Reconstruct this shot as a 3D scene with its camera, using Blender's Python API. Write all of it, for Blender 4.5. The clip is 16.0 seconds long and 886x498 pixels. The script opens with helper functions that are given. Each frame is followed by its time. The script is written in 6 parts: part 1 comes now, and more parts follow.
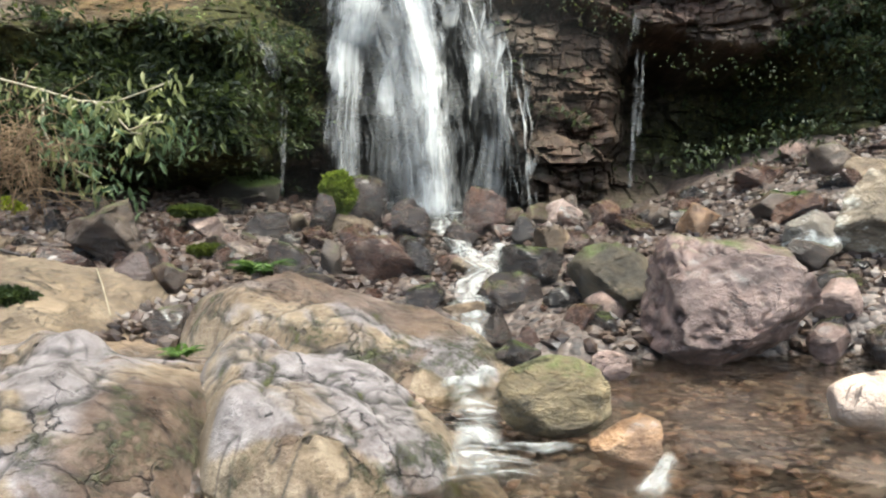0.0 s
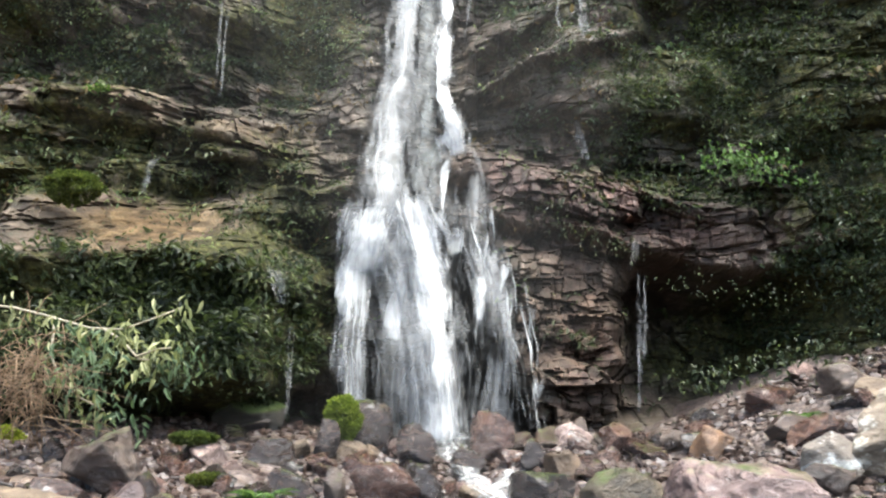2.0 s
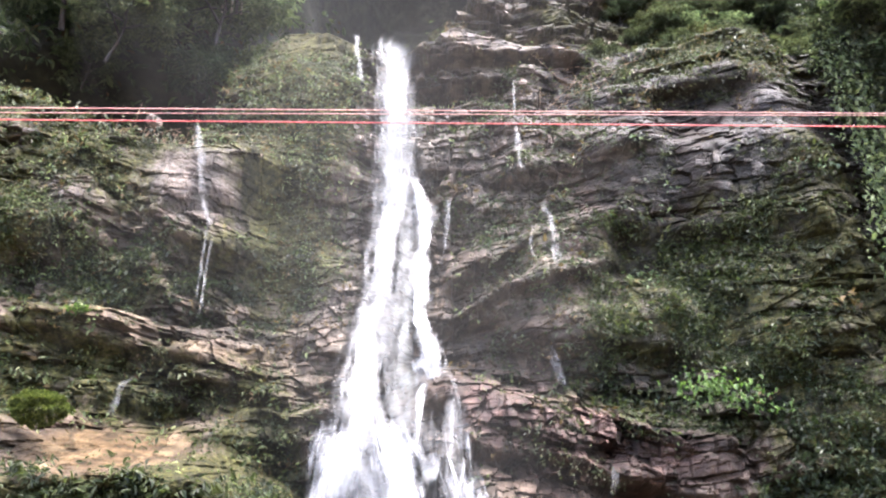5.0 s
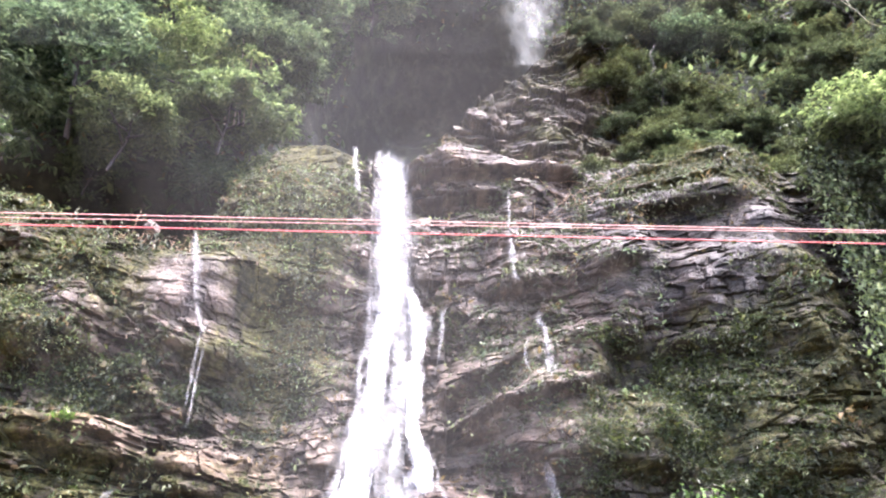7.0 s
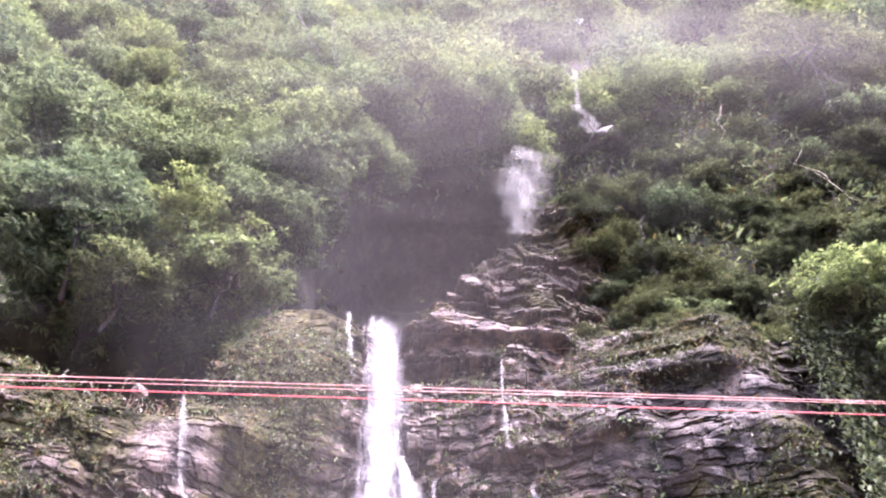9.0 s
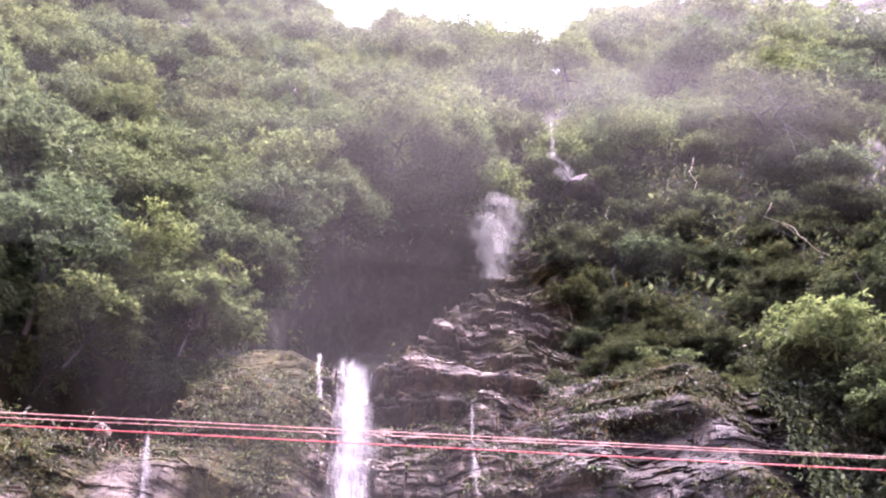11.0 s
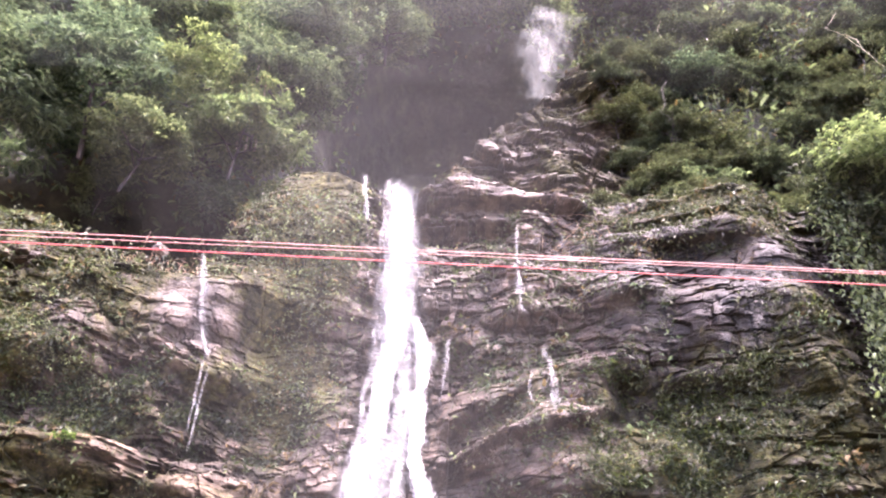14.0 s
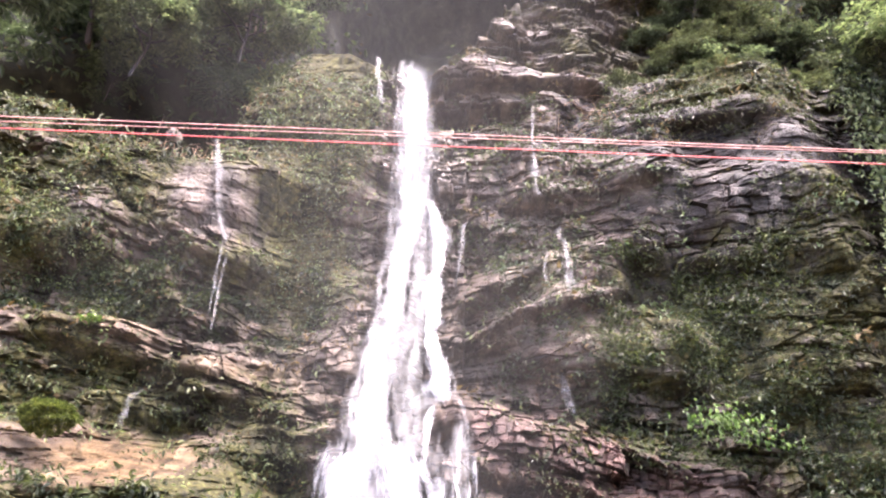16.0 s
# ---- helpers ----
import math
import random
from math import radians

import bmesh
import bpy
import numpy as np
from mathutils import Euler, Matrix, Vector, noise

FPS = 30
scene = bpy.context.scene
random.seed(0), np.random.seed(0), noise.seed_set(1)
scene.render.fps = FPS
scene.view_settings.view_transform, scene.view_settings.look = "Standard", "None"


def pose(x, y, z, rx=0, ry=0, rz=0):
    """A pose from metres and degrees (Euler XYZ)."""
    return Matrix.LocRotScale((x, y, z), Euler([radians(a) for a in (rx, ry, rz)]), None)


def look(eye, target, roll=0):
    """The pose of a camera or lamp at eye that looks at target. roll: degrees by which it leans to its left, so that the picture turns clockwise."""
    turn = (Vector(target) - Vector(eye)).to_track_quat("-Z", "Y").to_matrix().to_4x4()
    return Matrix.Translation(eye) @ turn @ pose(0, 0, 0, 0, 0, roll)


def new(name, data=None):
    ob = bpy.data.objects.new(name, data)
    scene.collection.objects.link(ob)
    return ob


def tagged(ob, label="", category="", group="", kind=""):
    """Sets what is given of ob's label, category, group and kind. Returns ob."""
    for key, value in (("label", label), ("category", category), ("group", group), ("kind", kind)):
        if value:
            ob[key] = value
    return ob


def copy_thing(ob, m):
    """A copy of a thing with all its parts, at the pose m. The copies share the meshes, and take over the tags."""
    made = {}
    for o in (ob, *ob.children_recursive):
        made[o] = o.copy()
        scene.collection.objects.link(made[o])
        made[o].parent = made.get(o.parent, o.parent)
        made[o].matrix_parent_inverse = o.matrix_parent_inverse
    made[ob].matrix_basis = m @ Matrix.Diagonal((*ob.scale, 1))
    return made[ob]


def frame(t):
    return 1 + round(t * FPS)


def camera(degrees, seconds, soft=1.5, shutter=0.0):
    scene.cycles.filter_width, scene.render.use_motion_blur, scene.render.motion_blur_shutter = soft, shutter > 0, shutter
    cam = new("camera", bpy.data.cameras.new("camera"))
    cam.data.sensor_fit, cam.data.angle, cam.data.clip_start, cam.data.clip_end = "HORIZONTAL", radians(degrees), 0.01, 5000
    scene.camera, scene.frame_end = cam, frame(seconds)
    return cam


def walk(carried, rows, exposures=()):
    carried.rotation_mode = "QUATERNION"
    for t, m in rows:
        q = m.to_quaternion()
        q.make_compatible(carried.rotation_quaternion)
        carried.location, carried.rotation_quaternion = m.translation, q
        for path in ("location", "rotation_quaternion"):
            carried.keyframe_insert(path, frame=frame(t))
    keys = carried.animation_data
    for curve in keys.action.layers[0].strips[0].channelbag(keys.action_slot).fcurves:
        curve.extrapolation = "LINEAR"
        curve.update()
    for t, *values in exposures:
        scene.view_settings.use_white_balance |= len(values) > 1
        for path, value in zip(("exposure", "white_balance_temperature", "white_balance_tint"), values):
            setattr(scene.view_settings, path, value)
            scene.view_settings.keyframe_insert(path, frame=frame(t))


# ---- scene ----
cam = camera(53.9, 16.0, soft=2.2)
EYE, TILT = 1.6, -5.0
# seconds, yaw, pitch, lean
ROWS = [
    (0.0, 0.00, 0.00, 0.00),
    (0.5, -0.19, 3.20, 0.19),
    (1.0, 0.18, 7.55, 0.71),
    (1.5, 0.41, 10.90, 0.40),
    (2.0, 0.34, 14.61, -0.47),
    (2.5, -1.36, 16.39, -0.99),
    (3.0, -4.07, 18.07, -1.17),
    (3.5, -3.25, 21.29, -0.74),
    (4.0, -2.59, 24.23, -0.97),
    (4.2, -1.60, 25.37, -0.71),
    (6.3, -1.73, 34.22, -0.30),
    (6.5, -1.96, 34.96, -0.10),
    (7.0, -1.93, 36.45, -0.01),
    (7.5, -1.45, 38.89, 0.38),
    (8.0, -1.22, 42.47, 0.60),
    (8.5, -1.27, 45.85, 0.61),
    (9.0, -2.52, 47.31, 0.18),
    (9.2, -3.57, 48.00, -0.16),
    (10.3, -5.30, 50.60, -0.50),
    (11.3, -4.88, 49.36, -0.15),
    (11.5, -4.13, 48.18, 0.46),
    (12.0, -3.60, 45.62, 0.77),
    (12.5, -3.12, 43.52, 1.12),
    (13.0, -2.62, 41.91, 1.52),
    (13.5, -2.04, 40.22, 1.70),
    (14.0, -1.28, 38.39, 1.94),
    (14.5, -0.91, 36.57, 1.91),
    (15.0, -0.25, 35.15, 2.10),
    (15.5, -0.15, 33.47, 2.27),
    (16.0, -0.39, 30.72, 2.00),
]
EXPOSURES = [(0.0, 2.12, 6050, 0), (1.0, 2.32, 5900, 0), (2.0, 2.55, 5820, 5), (3.0, 2.75, 5850, 10), (4.0, 3.08, 5850, 14), (6.5, 3.8, 5730, 23), (7.5, 3.97, 5850, 30),
             (8.5, 4.15, 5900, 44), (9.0, 3.75, 5850, 46), (11.5, 3.34, 6000, 53), (12.0, 3.42, 6050, 48), (13.0, 3.86, 6100, 44), (14.0, 3.87, 6050, 41), (15.0, 3.92, 6050, 39), (15.5, 3.88, 6100, 37), (16.0, 3.67, 6150, 30)]
walk(cam, [(t, pose(0, 0, EYE, TILT) @ pose(0, 0, 0, 0, 0, yaw) @ pose(0, 0, 0, 90 + pitch) @ pose(0, 0, 0, 0, 0, lean))
           for t, yaw, pitch, lean in ROWS], EXPOSURES)

# ---- world and sun ----
SUN = Vector((0.20, -0.15, 0.96)).normalized()
world = bpy.data.worlds.new("sky")
scene.world = world
world.use_nodes = True
wn = world.node_tree
sky = wn.nodes.new("ShaderNodeTexSky")
sky.sky_type = "NISHITA"
sky.sun_disc = False
sky.sun_elevation = math.asin(SUN.z)
sky.sun_rotation = math.atan2(SUN.x, SUN.y)
sky.dust_density = 7.0
wn.links.new(sky.outputs[0], wn.nodes["Background"].inputs[0])
wn.nodes["Background"].inputs[1].default_value = 0.15
sun = new("sun", bpy.data.lights.new("sun", "SUN"))
sun.data.energy, sun.data.angle, sun.data.color = 0.85, radians(4.0), (1.0, 0.96, 0.90)
sun.matrix_world = look(SUN * 100, (0, 0, 0))


# ---- small tools ----
def hash01(i, j, k, seed):
    h = (i.astype(np.int64) * 374761393 + j.astype(np.int64) * 668265263 + k.astype(np.int64) * 2147483647 + seed * 1274126177) & 0xFFFFFFFF
    h = ((h ^ (h >> 13)) * 1274126177) & 0xFFFFFFFF
    h = ((h ^ (h >> 16)) * 739982445) & 0xFFFFFFFF
    return ((h ^ (h >> 15)) & 0xFFFFFF) / 16777216.0


def vnoise(x, y, z, seed=0):
    x, y, z = np.broadcast_arrays(np.asarray(x, float), np.asarray(y, float), np.asarray(z, float))
    i, j, k = np.floor(x), np.floor(y), np.floor(z)
    u, v, w = x - i, y - j, z - k
    u, v, w = u * u * (3 - 2 * u), v * v * (3 - 2 * v), w * w * (3 - 2 * w)
    out = 0
    for a in (0, 1):
        for b in (0, 1):
            for c in (0, 1):
                out = out + hash01(i + a, j + b, k + c, seed) * (u if a else 1 - u) * (v if b else 1 - v) * (w if c else 1 - w)
    return out * 2 - 1


def fbm(x, y, z, octaves=4, seed=0, gain=0.5):
    out, amp = 0, 1.0
    for o in range(octaves):
        f = 2.03 ** o
        out = out + amp * vnoise(x * f, y * f, z * f, seed + o)
        amp *= gain
    return out


def cells(x, y, seed=0):
    """Nearest and second distances of scattered points, and a random number for the nearest."""
    x, y = np.asarray(x, float), np.asarray(y, float)
    i0, j0 = np.floor(x), np.floor(y)
    d1, d2, rid = np.full(x.shape, 9.0), np.full(x.shape, 9.0), np.zeros(x.shape)
    for a in (-1, 0, 1):
        for b in (-1, 0, 1):
            i, j = i0 + a, j0 + b
            px = i + hash01(i, j, i * 0 + 1, seed)
            py = j + hash01(i, j, i * 0 + 2, seed)
            d = np.hypot(px - x, py - y)
            near = d < d1
            d2 = np.where(near, d1, np.minimum(d2, d))
            rid = np.where(near, hash01(i, j, i * 0 + 3, seed), rid)
            d1 = np.where(near, d, d1)
    return d1, d2, rid


def facets(x, y, seed):
    """Broken stone: flat pieces, each tilted and set out by a random amount; and how near a break is."""
    i0, j0 = np.floor(x), np.floor(y)
    d1, d2 = np.full(x.shape, 9.0), np.full(x.shape, 9.0)
    h = np.zeros(x.shape)
    for a in (-1, 0, 1):
        for b in (-1, 0, 1):
            i, j = i0 + a, j0 + b
            dx = x - i - hash01(i, j, i * 0 + 1, seed)
            dy = y - j - hash01(i, j, i * 0 + 2, seed)
            d = np.abs(dx) * 0.55 + np.abs(dy) * 0.55 + 0.45 * np.hypot(dx, dy)
            near = d < d1
            d2 = np.where(near, d1, np.minimum(d2, d))
            set_out = hash01(i, j, i * 0 + 3, seed) - 0.5 + 1.1 * dx * (hash01(i, j, i * 0 + 4, seed) - 0.5) + 1.3 * dy * (hash01(i, j, i * 0 + 5, seed) - 0.25)
            h = np.where(near, set_out, h)
            d1 = np.where(near, d, d1)
    return h, np.exp(-(d2 - d1) * 12)


def ss(x, w):
    t = np.clip(np.asarray(x, float) / w * 0.5 + 0.5, 0, 1)
    return t * t * (3 - 2 * t)


def mesh_from(name, verts, faces, material, smooth=True):
    me = bpy.data.meshes.new(name)
    verts, faces = np.asarray(verts, np.float32), np.asarray(faces, np.int32)
    n = faces.shape[1]
    me.vertices.add(len(verts))
    me.vertices.foreach_set("co", verts.ravel())
    me.loops.add(faces.size)
    me.loops.foreach_set("vertex_index", faces.ravel())
    me.polygons.add(len(faces))
    me.polygons.foreach_set("loop_start", np.arange(0, faces.size, n, dtype=np.int32))
    me.polygons.foreach_set("use_smooth", np.full(len(faces), smooth))
    me.update(calc_edges=True)
    if material:
        me.materials.append(material)
    return me


def grid_faces(nu, nv):
    a = (np.arange(nu - 1)[:, None] * nv + np.arange(nv - 1)[None, :]).ravel()
    return np.stack([a, a + nv, a + nv + 1, a + 1], 1)


def set_mask(me, r, g, b, a=None):
    at = me.attributes.new("mask", "FLOAT_COLOR", "POINT")
    at.data.foreach_set("color", np.stack([r, g, b, np.zeros_like(r) if a is None else a], 1).astype(np.float32).ravel())


def part(name, bm, material, parent, label=""):
    me = bpy.data.meshes.new(name)
    bm.to_mesh(me)
    bm.free()
    me.materials.append(material)
    ob = new(name, me)
    ob.parent = parent
    return tagged(ob, label)


def part_mesh(name, me, parent, label=""):
    ob = new(name, me)
    ob.parent = parent
    return tagged(ob, label)


# ---- materials ----
def material(name):
    m = bpy.data.materials.new(name)
    m.use_nodes = True
    return m, m.node_tree, m.node_tree.nodes["Principled BSDF"]


def node(nt, kind, **inputs):
    n = nt.nodes.new(kind)
    for key, value in inputs.items():
        key = key.replace("_", " ")
        if hasattr(value, "is_linked"):
            nt.links.new(value, n.inputs[key])
        else:
            n.inputs[key].default_value = value
    return n


def coords(nt, scale=(1, 1, 1), space="Object", turn=(0, 0, 0)):
    c = nt.nodes.new("ShaderNodeTexCoord")
    m = nt.nodes.new("ShaderNodeMapping")
    m.inputs["Scale"].default_value = scale
    m.inputs["Rotation"].default_value = turn
    nt.links.new(c.outputs[space], m.inputs["Vector"])
    return m.outputs[0]


def noise_tex(nt, vec, scale, detail=6, rough=0.6, distortion=0.0):
    return node(nt, "ShaderNodeTexNoise", Vector=vec, Scale=scale, Detail=detail, Roughness=rough, Distortion=distortion).outputs["Fac"]


def ramp(nt, fac, stops):
    r = nt.nodes.new("ShaderNodeValToRGB")
    els = r.color_ramp.elements
    while len(els) < len(stops):
        els.new(0.5)
    for e, (pos, col) in zip(els, stops):
        e.position = pos
        e.color = (*col, 1) if isinstance(col, tuple) else (col, col, col, 1)
    nt.links.new(fac, r.inputs[0])
    return r.outputs[0]


def mix(nt, fac, a, b, mode="MIX"):
    m = nt.nodes.new("ShaderNodeMix")
    m.data_type, m.blend_type = "RGBA", mode
    for sock, v in ((m.inputs[0], fac), (m.inputs[6], a), (m.inputs[7], b)):
        if hasattr(v, "is_linked"):
            nt.links.new(v, sock)
        else:
            sock.default_value = (*v, 1) if isinstance(v, tuple) else v
    return m.outputs[2]


def calc(nt, op, a, b=0.0, clamp=False):
    m = nt.nodes.new("ShaderNodeMath")
    m.operation, m.use_clamp = op, clamp
    for sock, v in ((m.inputs[0], a), (m.inputs[1], b)):
        if hasattr(v, "is_linked"):
            nt.links.new(v, sock)
        else:
            sock.default_value = v
    return m.outputs[0]


def bump(nt, bsdf, height, strength, distance):
    b = node(nt, "ShaderNodeBump", Height=height, Strength=strength, Distance=distance)
    nt.links.new(b.outputs[0], bsdf.inputs["Normal"])


def cliff_material():
    m, nt, p = material("wet_cliff_rock")
    v = coords(nt)
    flat = coords(nt, (1.0, 1.0, 3.5), turn=(0, radians(-8), 0))
    fine = noise_tex(nt, flat, 3.2, 10, 0.72, 0.3)
    big = noise_tex(nt, v, 0.8, 5, 0.65)
    grain = noise_tex(nt, v, 30.0, 5, 0.75)
    mask = nt.nodes.new("ShaderNodeAttribute")
    mask.attribute_name = "mask"
    sep = node(nt, "ShaderNodeSeparateColor", Color=mask.outputs["Color"])
    tone = calc(nt, "ADD", calc(nt, "MULTIPLY", fine, 0.72), calc(nt, "MULTIPLY", sep.outputs[2], 0.28))
    rock = ramp(nt, tone, [(0.22, (0.020, 0.017, 0.012)), (0.42, (0.060, 0.050, 0.037)), (0.58, (0.096, 0.080, 0.059)), (0.78, (0.152, 0.127, 0.095))])
    rust = ramp(nt, tone, [(0.26, (0.022, 0.012, 0.008)), (0.45, (0.054, 0.031, 0.024)), (0.58, (0.090, 0.055, 0.043)), (0.76, (0.150, 0.104, 0.082))])
    ochre = ramp(nt, tone, [(0.26, (0.040, 0.026, 0.012)), (0.46, (0.098, 0.066, 0.032)), (0.66, (0.162, 0.118, 0.064))])
    moss = ramp(nt, noise_tex(nt, v, 9.0, 7, 0.75), [(0.34, (0.010, 0.010, 0.005)), (0.52, (0.041, 0.041, 0.013)), (0.66, (0.098, 0.093, 0.028)), (0.8, (0.16, 0.14, 0.045))])
    wob = calc(nt, "SUBTRACT", calc(nt, "MULTIPLY", noise_tex(nt, v, 2.6, 9, 0.78), 2.4), 1.2)
    col = mix(nt, calc(nt, "ADD", ramp(nt, big, [(0.42, 0.0), (0.60, 0.38)]), mask.outputs["Alpha"], True), rock, rust)
    col = mix(nt, calc(nt, "MULTIPLY", sep.outputs[1], calc(nt, "ADD", 0.75, wob), True), col, ochre)
    mossy = calc(nt, "MULTIPLY", calc(nt, "SUBTRACT", calc(nt, "ADD", sep.outputs[0], wob), 0.38), 2.6, True)
    col = mix(nt, mossy, col, moss)
    runs = noise_tex(nt, coords(nt, (2.6, 2.6, 0.32)), 1.0, 7, 0.68, 0.5)
    col = mix(nt, 1.0, col, ramp(nt, runs, [(0.38, (0.30, 0.29, 0.27)), (0.50, (0.80, 0.78, 0.74)), (0.64, (1.15, 1.12, 1.06))]), "MULTIPLY")
    specks = ramp(nt, noise_tex(nt, v, 11.0, 6, 0.82), [(0.55, 0.0), (0.63, 0.9)])
    col = mix(nt, specks, col, (0.024, 0.026, 0.009))
    nt.links.new(col, p.inputs["Base Color"])
    rough = calc(nt, "ADD", ramp(nt, grain, [(0.35, 0.40), (0.7, 0.70)]), calc(nt, "MULTIPLY", mossy, 0.35), True)
    rough = calc(nt, "ADD", rough, calc(nt, "MULTIPLY", sep.outputs[1], 0.4), True)
    nt.links.new(rough, p.inputs["Roughness"])
    p.inputs["Specular IOR Level"].default_value = 0.18
    hh = calc(nt, "ADD", fine, calc(nt, "MULTIPLY", grain, 0.35))
    bump(nt, p, hh, 0.9, 0.035)
    return m


def stone_material(name, stops, rough=(0.35, 0.7), scale=5.0, band=(1, 1, 2.2), wet=0.0, lichen=None, moss=0.0):
    """Stone in two scales of mottling, with veins; it varies from piece to piece."""
    m, nt, p = material(name)
    info = nt.nodes.new("ShaderNodeObjectInfo")
    c = nt.nodes.new("ShaderNodeTexCoord")
    off = node(nt, "ShaderNodeVectorMath")
    off.operation = "ADD"
    nt.links.new(c.outputs["Object"], off.inputs[0])
    shift = node(nt, "ShaderNodeCombineXYZ", X=calc(nt, "MULTIPLY", info.outputs["Random"], 40.0), Y=calc(nt, "MULTIPLY", info.outputs["Random"], 17.0))
    nt.links.new(shift.outputs[0], off.inputs[1])
    mp = nt.nodes.new("ShaderNodeMapping")
    mp.inputs["Scale"].default_value = band
    nt.links.new(off.outputs[0], mp.inputs["Vector"])
    v = mp.outputs[0]
    a = noise_tex(nt, v, scale, 9, 0.66, 0.6)
    b = noise_tex(nt, v, scale * 0.35, 5, 0.6, 1.2)
    g = noise_tex(nt, v, scale * 9, 4, 0.7)
    col = ramp(nt, a, stops)
    vein = ramp(nt, calc(nt, "ABSOLUTE", calc(nt, "SUBTRACT", b, 0.5)), [(0.0, 1.0), (0.035, 0.0)])
    col = mix(nt, calc(nt, "MULTIPLY", vein, 0.45), col, stops[0][1])
    col = mix(nt, 0.6, col, ramp(nt, b, [(0.3, (0.35, 0.33, 0.31)), (0.62, (1.05, 1.0, 0.96))]), "MULTIPLY")
    thin = ramp(nt, calc(nt, "ABSOLUTE", calc(nt, "SUBTRACT", noise_tex(nt, v, scale * 0.7, 5, 0.62, 1.0), 0.5)), [(0.0, 1.0), (0.016, 0.0)])
    split = calc(nt, "MULTIPLY", thin, ramp(nt, noise_tex(nt, v, scale * 0.9, 3, 0.5), [(0.48, 0.0), (0.56, 1.0)]))
    col = mix(nt, calc(nt, "MULTIPLY", split, 0.8), col, tuple(c * 0.5 for c in stops[0][1]))
    tone = ramp(nt, info.outputs["Random"], [(0.0, (0.45, 0.41, 0.38)), (0.35, (0.95, 0.88, 0.80)), (0.7, (0.85, 0.70, 0.58)), (1.0, (1.3, 1.24, 1.15))])
    col = mix(nt, 1.0, col, tone, "MULTIPLY")
    if lichen:
        col = mix(nt, ramp(nt, noise_tex(nt, v, scale * 0.8, 8, 0.75), [(0.52, 0.0), (0.60, 0.85)]), col, lichen)
    if moss:
        geo = nt.nodes.new("ShaderNodeNewGeometry")
        up = node(nt, "ShaderNodeSeparateXYZ", Vector=geo.outputs["Normal"]).outputs[2]
        fac = calc(nt, "MULTIPLY", calc(nt, "SUBTRACT", calc(nt, "ADD", calc(nt, "MULTIPLY", up, 0.6), noise_tex(nt, v, scale, 6, 0.7)), 1.05 - moss), 4.0, True)
        col = mix(nt, fac, col, (0.06, 0.085, 0.012))
    nt.links.new(col, p.inputs["Base Color"])
    nt.links.new(ramp(nt, a, [(0.3, rough[0]), (0.7, rough[1])]), p.inputs["Roughness"])
    if wet:
        p.inputs["Coat Weight"].default_value = wet * 0.6
        p.inputs["Coat Roughness"].default_value = 0.25
    bump(nt, p, calc(nt, "SUBTRACT", calc(nt, "ADD", a, calc(nt, "MULTIPLY", g, 0.35)), calc(nt, "MULTIPLY", split, 0.45)), 1.0, 0.09)
    return m


